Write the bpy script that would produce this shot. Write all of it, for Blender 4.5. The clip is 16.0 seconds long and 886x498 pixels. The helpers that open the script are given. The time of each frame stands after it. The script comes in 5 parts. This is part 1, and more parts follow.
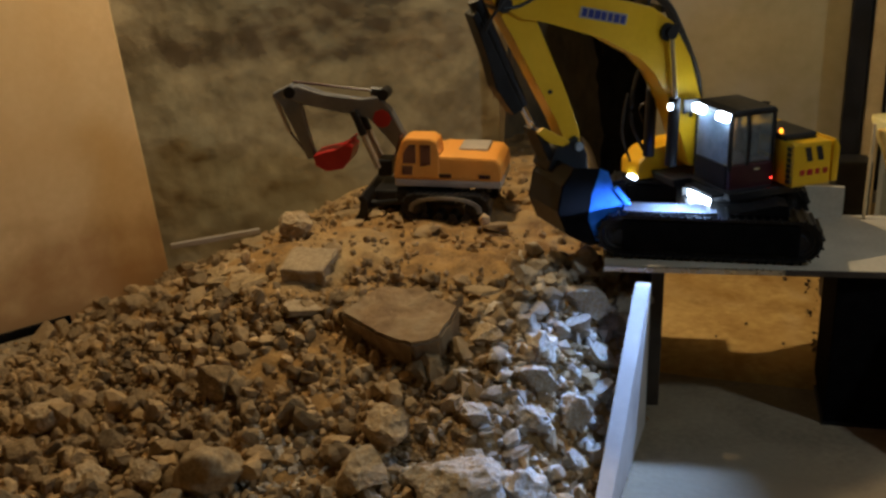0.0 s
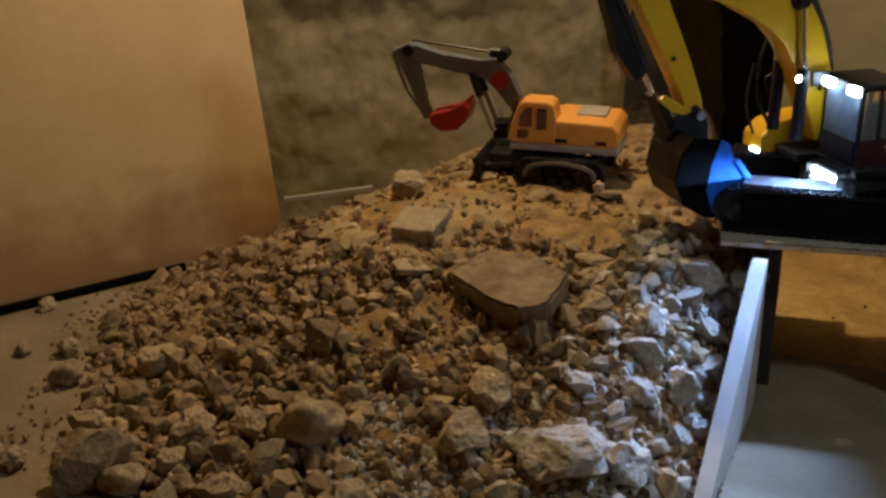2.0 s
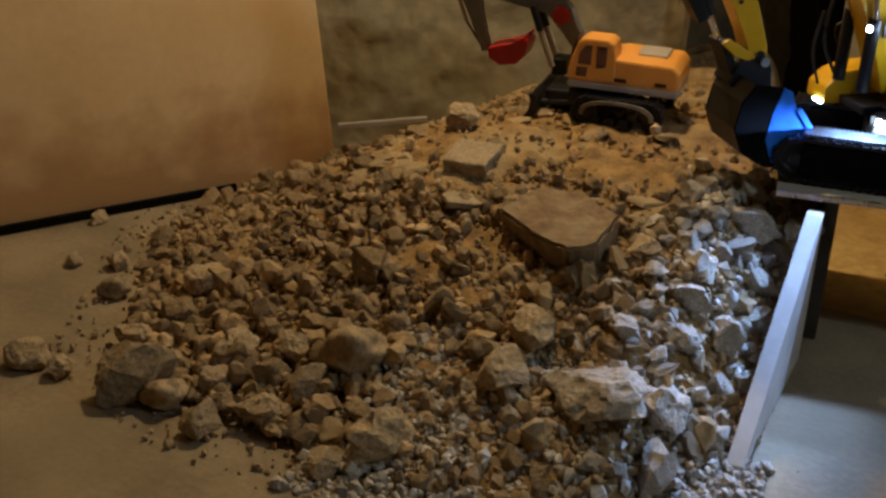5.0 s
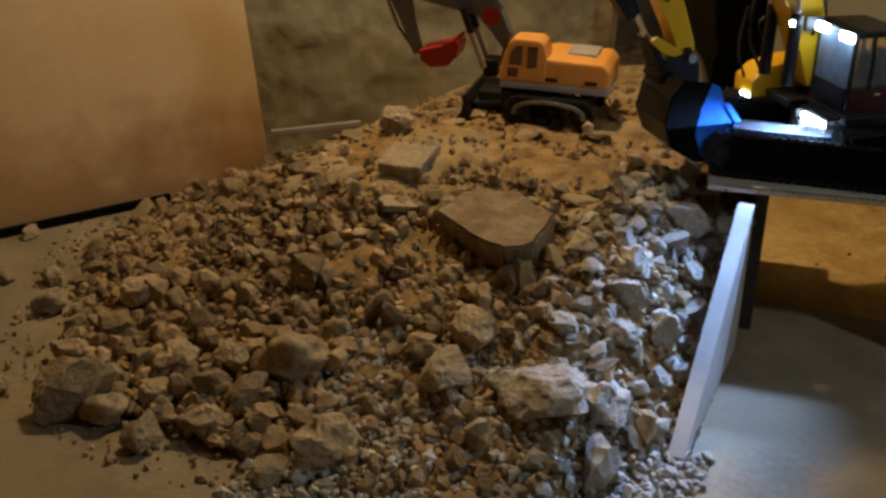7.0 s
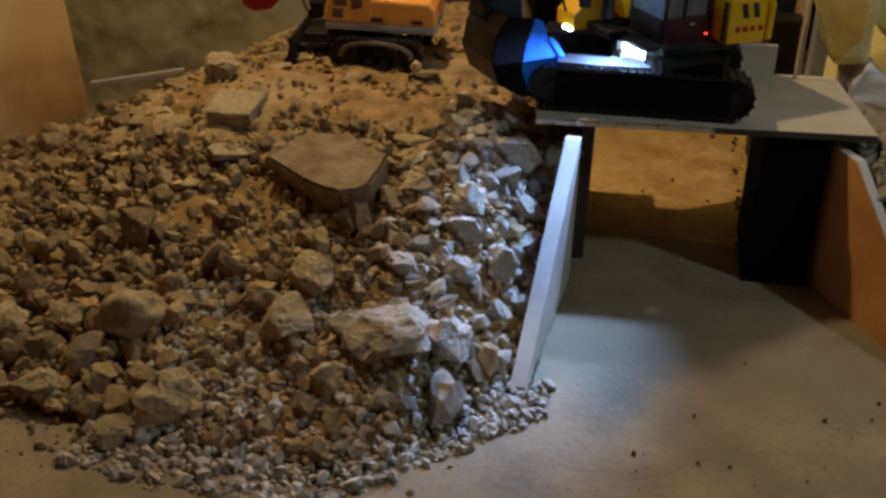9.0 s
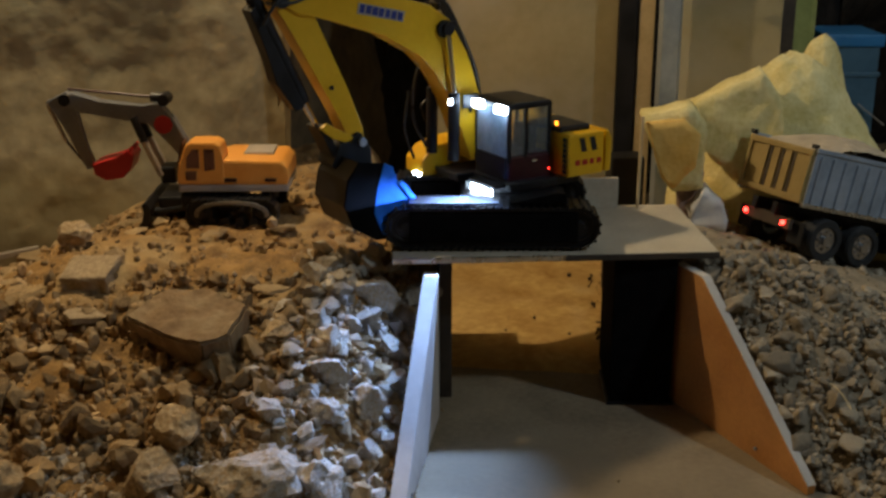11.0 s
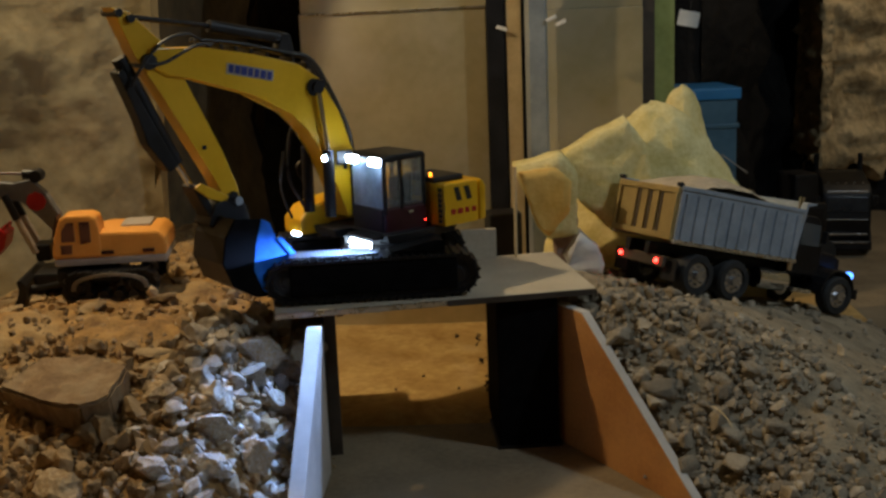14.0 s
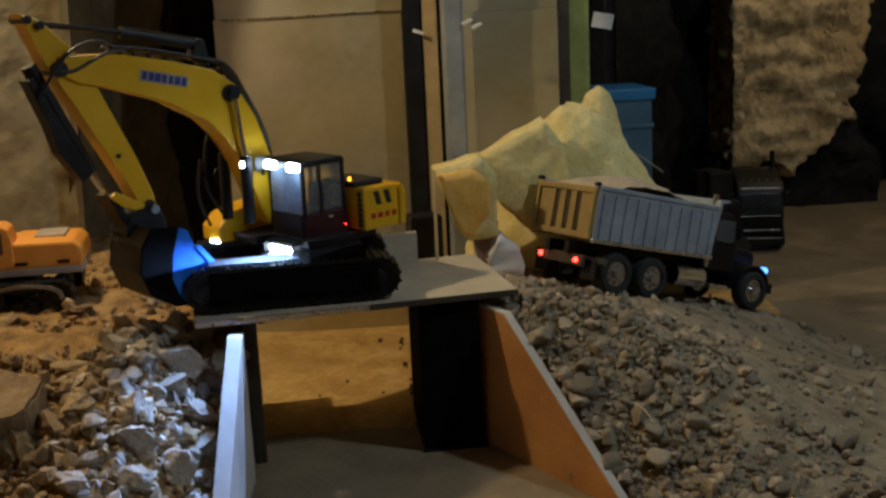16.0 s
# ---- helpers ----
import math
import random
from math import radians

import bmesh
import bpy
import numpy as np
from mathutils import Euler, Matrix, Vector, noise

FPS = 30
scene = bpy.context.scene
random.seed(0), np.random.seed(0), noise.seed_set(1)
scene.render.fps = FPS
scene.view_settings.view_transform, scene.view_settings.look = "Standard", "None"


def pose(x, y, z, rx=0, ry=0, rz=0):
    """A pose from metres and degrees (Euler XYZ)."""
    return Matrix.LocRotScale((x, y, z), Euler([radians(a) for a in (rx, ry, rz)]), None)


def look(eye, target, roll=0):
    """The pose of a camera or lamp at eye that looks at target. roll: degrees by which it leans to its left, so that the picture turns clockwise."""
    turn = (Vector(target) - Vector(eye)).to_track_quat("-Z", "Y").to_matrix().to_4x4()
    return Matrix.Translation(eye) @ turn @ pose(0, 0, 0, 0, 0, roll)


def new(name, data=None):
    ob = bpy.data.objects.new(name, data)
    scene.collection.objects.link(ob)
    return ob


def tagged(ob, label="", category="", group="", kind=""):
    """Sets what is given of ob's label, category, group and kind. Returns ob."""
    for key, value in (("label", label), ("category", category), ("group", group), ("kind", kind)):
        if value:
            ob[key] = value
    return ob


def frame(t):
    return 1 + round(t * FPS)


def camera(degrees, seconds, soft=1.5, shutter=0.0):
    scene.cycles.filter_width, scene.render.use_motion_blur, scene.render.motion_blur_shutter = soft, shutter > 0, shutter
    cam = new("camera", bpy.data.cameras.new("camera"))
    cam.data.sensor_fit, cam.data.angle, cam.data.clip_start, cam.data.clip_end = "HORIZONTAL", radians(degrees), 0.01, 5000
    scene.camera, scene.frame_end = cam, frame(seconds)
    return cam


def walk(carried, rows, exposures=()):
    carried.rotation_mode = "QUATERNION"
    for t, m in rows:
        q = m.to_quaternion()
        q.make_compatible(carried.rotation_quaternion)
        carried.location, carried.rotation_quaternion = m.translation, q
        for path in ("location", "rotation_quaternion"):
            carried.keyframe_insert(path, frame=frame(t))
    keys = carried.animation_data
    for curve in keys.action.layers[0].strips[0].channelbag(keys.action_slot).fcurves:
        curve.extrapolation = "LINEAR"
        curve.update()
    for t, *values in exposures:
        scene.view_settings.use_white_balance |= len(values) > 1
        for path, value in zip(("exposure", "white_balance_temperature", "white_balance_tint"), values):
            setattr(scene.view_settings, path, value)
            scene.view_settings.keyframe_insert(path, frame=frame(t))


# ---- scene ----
# ---- the camera and its walk ----
cam = camera(41.0, 16.0, soft=2.7, shutter=0.5)
ROWS = [
    (0, (0.041, -1.912, 1.019), (-0.544, -0.121, 0.348), -0.98),
    (0.5, (0.039, -1.909, 1.017), (-0.593, -0.133, 0.346), -0.84),
    (1, (0.035, -1.906, 1.014), (-0.640, -0.159, 0.312), -0.60),
    (1.5, (0.034, -1.899, 1.009), (-0.670, -0.165, 0.306), -0.46),
    (2, (0.032, -1.901, 1.011), (-0.717, -0.194, 0.286), -0.17),
    (2.5, (0.028, -1.896, 1.008), (-0.742, -0.209, 0.259), 0.42),
    (3, (0.028, -1.894, 1.007), (-0.770, -0.230, 0.236), 0.72),
    (3.5, (0.026, -1.893, 1.007), (-0.798, -0.253, 0.211), 1.20),
    (4, (0.027, -1.890, 1.005), (-0.798, -0.265, 0.181), 1.67),
    (6.5, (0.031, -1.898, 1.011), (-0.722, -0.238, 0.189), 1.68),
    (7, (0.031, -1.896, 1.010), (-0.680, -0.217, 0.187), 1.50),
    (7.5, (0.034, -1.899, 1.012), (-0.604, -0.193, 0.185), 1.62),
    (8, (0.034, -1.901, 1.014), (-0.543, -0.178, 0.180), 1.32),
    (8.5, (0.030, -1.895, 1.011), (-0.459, -0.171, 0.122), 1.96),
    (9, (0.031, -1.896, 1.012), (-0.404, -0.166, 0.108), 2.17),
    (9.5, (0.033, -1.900, 1.016), (-0.328, -0.154, 0.111), 2.35),
    (10, (0.033, -1.902, 1.017), (-0.265, -0.113, 0.176), 1.10),
    (10.2, (0.037, -1.906, 1.012), (-0.233, -0.229, 0.280), 0.66),
    (12.5, (0.101, -1.977, 0.844), (-0.098, -0.042, 0.380), -1.62),
    (13, (0.092, -1.974, 0.844), (-0.057, -0.035, 0.378), -1.75),
    (13.5, (0.107, -1.977, 0.849), (-0.006, -0.032, 0.399), -1.95),
    (14, (0.097, -1.977, 0.851), (0.009, -0.027, 0.413), -2.25),
    (14.5, (0.099, -1.980, 0.850), (0.048, -0.029, 0.414), -2.44),
    (15, (0.097, -1.977, 0.849), (0.086, -0.026, 0.412), -2.46),
    (15.5, (0.099, -1.978, 0.850), (0.111, -0.026, 0.411), -2.54),
    (16, (0.101, -1.978, 0.849), (0.143, -0.026, 0.413), -2.70),
]
walk(cam, [(t, look(eye, target, roll)) for t, eye, target, roll in ROWS])

# ---- world, lamps, exposure ----
world = bpy.data.worlds.new("world")
scene.world = world
world.use_nodes = True
world.node_tree.nodes["Background"].inputs[0].default_value = (0.9, 0.82, 0.72, 1)
world.node_tree.nodes["Background"].inputs[1].default_value = 0.015
scene.view_settings.exposure = 0.0


def lamp(name, kind, place, target, energy, colour, size=0.1, angle=90, blend=0.5):
    data = bpy.data.lights.new(name, kind)
    data.energy, data.color = energy, colour
    if kind == "AREA":
        data.size = size
    else:
        data.shadow_soft_size = size
    if kind == "SPOT":
        data.spot_size, data.spot_blend = radians(angle), blend
    ob = new(name, data)
    ob.matrix_world = look(place, target)
    return ob


WARM, COOL = (1.0, 0.79, 0.49), (0.28, 0.48, 1.0)
lamp("ceiling_bulb", "POINT", (-0.90, 0.30, 1.58), (0, 0, 0), 46, WARM, 0.022)
lamp("far_ceiling_bulb", "POINT", (1.70, 1.40, 1.55), (0, 0, 0), 9, (1.0, 0.80, 0.52), 0.05)
# added cool fill without a known source, for the lorry and the gravel
lamp("fill_light", "POINT", (1.25, -0.45, 1.60), (0, 0, 0), 26, (0.70, 0.87, 1.0), 0.06)

# ---- materials ----


def mat(name, one, two, scale=20.0, rough=0.8, metal=0.0, bump=0.0, fine=6.0, spread=0.0, spec=0.5, stain=None, stain_scale=3.0, coat=0.0):
    """Two colours mixed by noise at two scales, with fine relief; spread varies the value from piece to piece."""
    m = bpy.data.materials.new(name)
    m.use_nodes = True
    nodes, links = m.node_tree.nodes, m.node_tree.links
    b = nodes["Principled BSDF"]
    b.inputs["Roughness"].default_value, b.inputs["Metallic"].default_value = rough, metal
    b.inputs["Specular IOR Level"].default_value, b.inputs["Coat Weight"].default_value = spec, coat
    co = nodes.new("ShaderNodeTexCoord")
    big, small = nodes.new("ShaderNodeTexNoise"), nodes.new("ShaderNodeTexNoise")
    for n, s in ((big, scale), (small, scale * fine)):
        links.new(co.outputs["Object"], n.inputs["Vector"])
        n.inputs["Scale"].default_value, n.inputs["Detail"].default_value = s, 5.0
    mid = nodes.new("ShaderNodeMath")
    mid.operation = "MULTIPLY_ADD"
    links.new(small.outputs["Fac"], mid.inputs[0])
    mid.inputs[1].default_value = 0.45
    half = nodes.new("ShaderNodeMath")
    half.operation = "MULTIPLY_ADD"
    links.new(big.outputs["Fac"], half.inputs[0])
    half.inputs[1].default_value, half.inputs[2].default_value = 1.1, -0.27
    links.new(half.outputs[0], mid.inputs[2])
    ramp = nodes.new("ShaderNodeValToRGB")
    ramp.color_ramp.elements[0].position, ramp.color_ramp.elements[1].position = 0.3, 0.72
    ramp.color_ramp.elements[0].color, ramp.color_ramp.elements[1].color = (*one, 1), (*two, 1)
    links.new(mid.outputs[0], ramp.inputs[0])
    out = ramp.outputs[0]
    if stain:
        blot = nodes.new("ShaderNodeTexNoise")
        links.new(co.outputs["Object"], blot.inputs["Vector"])
        blot.inputs["Scale"].default_value, blot.inputs["Detail"].default_value = stain_scale, 6.0
        cut = nodes.new("ShaderNodeMapRange")
        links.new(blot.outputs["Fac"], cut.inputs[0])
        cut.inputs[1].default_value, cut.inputs[2].default_value = 0.47, 0.68
        mix = nodes.new("ShaderNodeMix")
        mix.data_type = "RGBA"
        links.new(cut.outputs[0], mix.inputs[0])
        links.new(out, mix.inputs[6])
        mix.inputs[7].default_value = (*stain, 1)
        out = mix.outputs[2]
    if spread:
        info, geo = nodes.new("ShaderNodeObjectInfo"), nodes.new("ShaderNodeNewGeometry")
        add = nodes.new("ShaderNodeMath")
        add.operation = "ADD"
        links.new(info.outputs["Random"], add.inputs[0])
        links.new(geo.outputs["Random Per Island"], add.inputs[1])
        frac = nodes.new("ShaderNodeMath")
        frac.operation = "FRACT"
        links.new(add.outputs[0], frac.inputs[0])
        span = nodes.new("ShaderNodeMapRange")
        links.new(frac.outputs[0], span.inputs[0])
        span.inputs[3].default_value, span.inputs[4].default_value = 1 - spread, 1 + spread
        hsv = nodes.new("ShaderNodeHueSaturation")
        links.new(span.outputs[0], hsv.inputs["Value"])
        links.new(out, hsv.inputs["Color"])
        out = hsv.outputs[0]
    links.new(out, b.inputs["Base Color"])
    wear = nodes.new("ShaderNodeMapRange")
    links.new(mid.outputs[0], wear.inputs[0])
    wear.inputs[3].default_value, wear.inputs[4].default_value = max(0.03, rough - 0.12), min(1, rough + 0.12)
    links.new(wear.outputs[0], b.inputs["Roughness"])
    if bump:
        bp = nodes.new("ShaderNodeBump")
        bp.inputs["Strength"].default_value, bp.inputs["Distance"].default_value = 1.0, bump
        links.new(mid.outputs[0], bp.inputs["Height"])
        links.new(bp.outputs[0], b.inputs["Normal"])
    return m


def glow(name, colour, strength):
    m = bpy.data.materials.new(name)
    m.use_nodes = True
    b = m.node_tree.nodes["Principled BSDF"]
    b.inputs["Base Color"].default_value = (*colour, 1)
    b.inputs["Emission Color"].default_value, b.inputs["Emission Strength"].default_value = (*colour, 1), strength
    return m


CONCRETE = mat("concrete", (0.19, 0.141, 0.083), (0.35, 0.268, 0.165), 7, 0.85, bump=0.002, fine=12, stain=(0.24, 0.185, 0.115), stain_scale=2.2)
EARTH = mat("earth", (0.15, 0.080, 0.026), (0.40, 0.235, 0.080), 26, 0.95, bump=0.006, fine=7, stain=(0.38, 0.265, 0.125), stain_scale=7)
DUST = mat("dust", (0.205, 0.158, 0.097), (0.385, 0.307, 0.202), 24, 0.95, bump=0.005, fine=7)
BOULDER = mat("dusty_boulder", (0.27, 0.19, 0.105), (0.52, 0.40, 0.25), 14, 0.9, bump=0.002, fine=6, spread=0.2, stain=(0.36, 0.235, 0.115), stain_scale=9)
STONE = mat("limestone", (0.185, 0.118, 0.054), (0.46, 0.325, 0.175), 18, 0.9, bump=0.0022, fine=6, spread=0.40, stain=(0.30, 0.195, 0.09), stain_scale=14)
# paler copy of the limestone near the work lamps, their light in its colour
PALE_LIT = mat("lamplit_limestone", (0.34, 0.295, 0.235), (0.52, 0.47, 0.40), 22, 0.85, bump=0.002, fine=6, spread=0.22, stain=(0.38, 0.27, 0.15), stain_scale=16)
SLAB = mat("slab_stone", (0.165, 0.100, 0.050), (0.275, 0.182, 0.098), 9, 0.9, bump=0.0015, fine=9, stain=(0.30, 0.22, 0.13), stain_scale=6)
SLABTAN = mat("tan_slab_stone", (0.33, 0.245, 0.15), (0.50, 0.39, 0.25), 14, 0.9, bump=0.003, fine=8)
DARKEARTH = mat("dark_earth", (0.06, 0.038, 0.018), (0.14, 0.09, 0.045), 30, 0.95, bump=0.002)
CHIPTAN = mat("tan_chip", (0.28, 0.19, 0.095), (0.46, 0.335, 0.18), 22, 0.9, bump=0.002, fine=6, spread=0.25)
RIVER = mat("river_gravel", (0.21, 0.168, 0.113), (0.42, 0.352, 0.256), 30, 0.8, bump=0.0015, fine=5, spread=0.36)
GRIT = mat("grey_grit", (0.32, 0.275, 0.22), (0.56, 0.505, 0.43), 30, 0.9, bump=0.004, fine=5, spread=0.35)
CLIFF = mat("rock_face", (0.24, 0.195, 0.108), (0.44, 0.365, 0.22), 4, 0.95, bump=0.005, fine=8, stain=(0.33, 0.30, 0.19), stain_scale=3.4)
FARROCK = mat("far_rock", (0.30, 0.21, 0.10), (0.74, 0.55, 0.30), 9, 0.95, bump=0.014, fine=4, stain=(0.50, 0.33, 0.15), stain_scale=3)
# near-black rock: the darkness of the passage is put into its colour
GLOOM_ROCK = mat("gloom_dark_rock", (0.008, 0.0075, 0.0075), (0.028, 0.025, 0.023), 5, 0.95, bump=0.02, spec=0.15)
PLASTER = mat("painted_plaster", (0.68, 0.455, 0.22), (0.79, 0.565, 0.30), 2.2, 0.7, bump=0.0012, fine=22, stain=(0.66, 0.42, 0.18), stain_scale=1.6)
# rust and damp that crept up the foot of the plaster beside the rubble
nodes, links = PLASTER.node_tree.nodes, PLASTER.node_tree.links
where, blot, axes = nodes.new("ShaderNodeTexCoord"), nodes.new("ShaderNodeTexNoise"), nodes.new("ShaderNodeSeparateXYZ")
links.new(where.outputs["Object"], blot.inputs["Vector"])
links.new(where.outputs["Object"], axes.inputs[0])
blot.inputs["Scale"].default_value, blot.inputs["Detail"].default_value = 9.0, 6.0
reach = nodes.new("ShaderNodeMath")
reach.operation = "MULTIPLY_ADD"
links.new(blot.outputs["Fac"], reach.inputs[0])
reach.inputs[1].default_value = 0.42
links.new(axes.outputs[2], reach.inputs[2])
creep = nodes.new("ShaderNodeMapRange")
links.new(reach.outputs[0], creep.inputs[0])
creep.inputs[1].default_value, creep.inputs[2].default_value = 0.46, 0.28
creep.inputs[3].default_value, creep.inputs[4].default_value = 0.0, 0.7
rust = nodes.new("ShaderNodeMix")
rust.data_type = "RGBA"
base = nodes["Principled BSDF"].inputs["Base Color"]
links.new(creep.outputs[0], rust.inputs[0])
links.new(base.links[0].from_socket, rust.inputs[6])
rust.inputs[7].default_value = (0.36, 0.17, 0.055, 1)
links.new(rust.outputs[2], base)
BLACKTRIM = mat("black_rubber", (0.003, 0.003, 0.003), (0.008, 0.007, 0.007), 30, 0.9, spec=0.04)
GOLDEARTH = mat("ochre_earth", (0.36, 0.19, 0.04), (0.66, 0.44, 0.165), 7, 0.95, bump=0.003, fine=8, stain=(0.48, 0.29, 0.09), stain_scale=4)
PLY = mat("plywood", (0.40, 0.165, 0.04), (0.56, 0.26, 0.075), 9, 0.6, bump=0.0008, fine=16)
PLYEDGE = mat("plywood_edge", (0.48, 0.44, 0.39), (0.62, 0.58, 0.53), 9, 0.7, bump=0.001)
DECKBOARD = mat("grey_board", (0.43, 0.37, 0.275), (0.58, 0.51, 0.39), 9, 0.6, bump=0.0008, fine=14)
DARKWOOD = mat("dark_wood", (0.035, 0.026, 0.018), (0.075, 0.055, 0.038), 12, 0.7, bump=0.001)
ALU = mat("aluminium", (0.62, 0.62, 0.62), (0.78, 0.78, 0.78), 30, 0.28, 1.0)
GALV = mat("galvanised_sheet", (0.42, 0.355, 0.20), (0.55, 0.475, 0.28), 4, 0.36, 0.45, bump=0.0005, fine=9, stain=(0.60, 0.55, 0.43), stain_scale=2.5)
STEEL = mat("weathered_steel", (0.25, 0.29, 0.34), (0.38, 0.42, 0.48), 14, 0.42, 0.15, bump=0.0006)
YELLOW = mat("yellow_paint", (0.70, 0.375, 0.006), (0.80, 0.455, 0.012), 10, 0.36, spec=0.5, fine=9, coat=0.2)
ORANGE = mat("orange_plastic", (0.76, 0.32, 0.055), (0.84, 0.38, 0.08), 16, 0.42, fine=8)
GREYPL = mat("grey_plastic", (0.13, 0.135, 0.15), (0.19, 0.195, 0.21), 20, 0.45)
LIGHTGREY = mat("light_grey_plastic", (0.34, 0.29, 0.25), (0.42, 0.37, 0.32), 20, 0.5)
BROWNGLASS = mat("brown_window", (0.10, 0.035, 0.022), (0.19, 0.075, 0.04), 30, 0.3)
GUARD = mat("dusty_grey_plastic", (0.15, 0.135, 0.11), (0.28, 0.25, 0.20), 40, 0.7)
RED = mat("red_plastic", (0.36, 0.010, 0.012), (0.46, 0.016, 0.016), 18, 0.4)
BLACK = mat("black_metal", (0.005, 0.005, 0.006), (0.015, 0.015, 0.018), 18, 0.45, 0.3)
TYRE = mat("tyre_rubber", (0.012, 0.012, 0.012), (0.03, 0.03, 0.03), 30, 0.8, bump=0.001)
BLUE = mat("blue_paint", (0.012, 0.13, 0.62), (0.03, 0.21, 0.80), 40, 0.7, fine=6, spec=0.15)
MAROON = mat("maroon_paint", (0.030, 0.004, 0.008), (0.055, 0.008, 0.014), 14, 0.35)
CHROME = mat("chrome", (0.75, 0.75, 0.76), (0.88, 0.88, 0.88), 30, 0.14, 1.0)
HOSE = mat("hose_rubber", (0.012, 0.012, 0.012), (0.022, 0.022, 0.022), 40, 0.5)
FOAM = mat("foam_insulation", (0.64, 0.52, 0.19), (0.84, 0.73, 0.37), 14, 0.95, bump=0.004, fine=8)
FOAMDARK = mat("aged_foam", (0.72, 0.40, 0.07), (0.86, 0.57, 0.17), 16, 0.95, bump=0.004)
GREENISH = mat("green_insulation", (0.26, 0.29, 0.08), (0.42, 0.45, 0.15), 9, 0.9, bump=0.003)
LIDBLUE = mat("bright_blue_plastic", (0.02, 0.15, 0.36), (0.03, 0.21, 0.46), 9, 0.5)
BLUEPL = mat("blue_crate_plastic", (0.05, 0.12, 0.18), (0.08, 0.17, 0.24), 9, 0.5)
WHITE = mat("white_plastic", (0.62, 0.60, 0.57), (0.76, 0.74, 0.70), 14, 0.55, bump=0.001)
RAG = mat("brown_rag", (0.24, 0.15, 0.11), (0.40, 0.28, 0.22), 30, 0.95, bump=0.003)
PALEWOOD = mat("pale_wood", (0.52, 0.40, 0.22), (0.66, 0.53, 0.32), 20, 0.7, bump=0.0006)
# tailgate tan: the warm lamp light is put into the base colour
TAILGATE = mat("warm_lit_tan", (0.28, 0.195, 0.065), (0.37, 0.265, 0.095), 14, 0.6)
POSTSTEEL = mat("old_steel", (0.24, 0.28, 0.31), (0.40, 0.44, 0.46), 9, 0.42, 0.35)
SAND = mat("sand_load", (0.40, 0.32, 0.22), (0.56, 0.47, 0.34), 40, 0.95, bump=0.004)
INK, INKBLUE = mat("dark_ink", (0.01, 0.01, 0.01), (0.02, 0.02, 0.02), 10, 0.5), mat("blue_ink", (0.02, 0.03, 0.16), (0.03, 0.045, 0.22), 10, 0.4)
LED, LEDRED, LEDAMBER = glow("white_led", (0.62, 0.80, 1.0), 30), glow("red_lamp", (1.0, 0.03, 0.02), 14), glow("amber_lamp", (1.0, 0.30, 0.02), 5)
LEDBLUE = glow("blue_lamp", (0.08, 0.28, 1.0), 4)
# windscreen colour holds the bluish lamp glow on the glass
SCREEN = mat("lamp_glow_windscreen", (0.08, 0.12, 0.17), (0.22, 0.29, 0.37), 14, 0.3, coat=0.6)
# darker copy of the rock face; the shade of the recess is in its colour
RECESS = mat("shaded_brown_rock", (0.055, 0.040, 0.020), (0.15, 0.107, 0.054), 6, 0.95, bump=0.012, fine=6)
RIM = mat("dark_chrome", (0.32, 0.32, 0.33), (0.58, 0.58, 0.59), 60, 0.22, 0.9)
TREAD = mat("tread_steel", (0.05, 0.055, 0.06), (0.12, 0.125, 0.13), 60, 0.45, 0.5)
SMOKED = mat("smoked_glass", (0.012, 0.016, 0.024), (0.03, 0.04, 0.055), 12, 0.22, coat=0.6)
GLASS = bpy.data.materials.new("window_glass")
GLASS.use_nodes = True
g = GLASS.node_tree.nodes["Principled BSDF"]
g.inputs["Base Color"].default_value = (0.75, 0.82, 0.86, 1)
g.inputs["Roughness"].default_value, g.inputs["Transmission Weight"].default_value, g.inputs["IOR"].default_value = 0.12, 0.9, 1.45

# ---- mesh helpers ----


def finish(bm, name, material, soft=False):
    bmesh.ops.recalc_face_normals(bm, faces=bm.faces)
    me = bpy.data.meshes.new(name)
    bm.to_mesh(me)
    bm.free()
    for one in material if isinstance(material, (list, tuple)) else (material,):
        me.materials.append(one)
    if soft:
        me.polygons.foreach_set("use_smooth", [True] * len(me.polygons))
    return me


def part(name, bm, material, parent, label="", soft=False):
    ob = new(name, finish(bm, name, material, soft))
    ob.parent = parent
    return tagged(ob, label)


def thing(name, label, category, m=None, group="", kind=""):
    ob = tagged(new(name), label, category, group, kind)
    ob.empty_display_size = 0.05
    ob.matrix_world = m or Matrix()
    return ob


def solid(name, bm, material, label, category, m=None, group="", kind="", soft=False):
    ob = tagged(new(name, finish(bm, name, material, soft)), label, category, group, kind)
    ob.matrix_world = m or Matrix()
    return ob


def grown(bm, made, m, bevel, steps=2):
    verts = list({v for v in made})
    if bevel:
        edges = list({e for v in verts for e in v.link_edges})
        out = bmesh.ops.bevel(bm, geom=edges, offset=bevel, segments=steps, affect="EDGES", profile=0.6)
        verts = list({v for f in out["faces"] for v in f.verts} | {v for v in verts if v.is_valid})
        linked, todo = set(verts), list(verts)
        while todo:
            for e in todo.pop().link_edges:
                for v in e.verts:
                    if v not in linked:
                        linked.add(v)
                        todo.append(v)
        verts = list(linked)
    if m is not None:
        bmesh.ops.transform(bm, matrix=m, verts=verts)
    return bm


def slab_of(size, m=None, bevel=0.0, bm=None):
    bm = bm or bmesh.new()
    made = bmesh.ops.create_cube(bm, size=1)["verts"]
    bmesh.ops.scale(bm, vec=size, verts=made)
    return grown(bm, made, m, bevel)


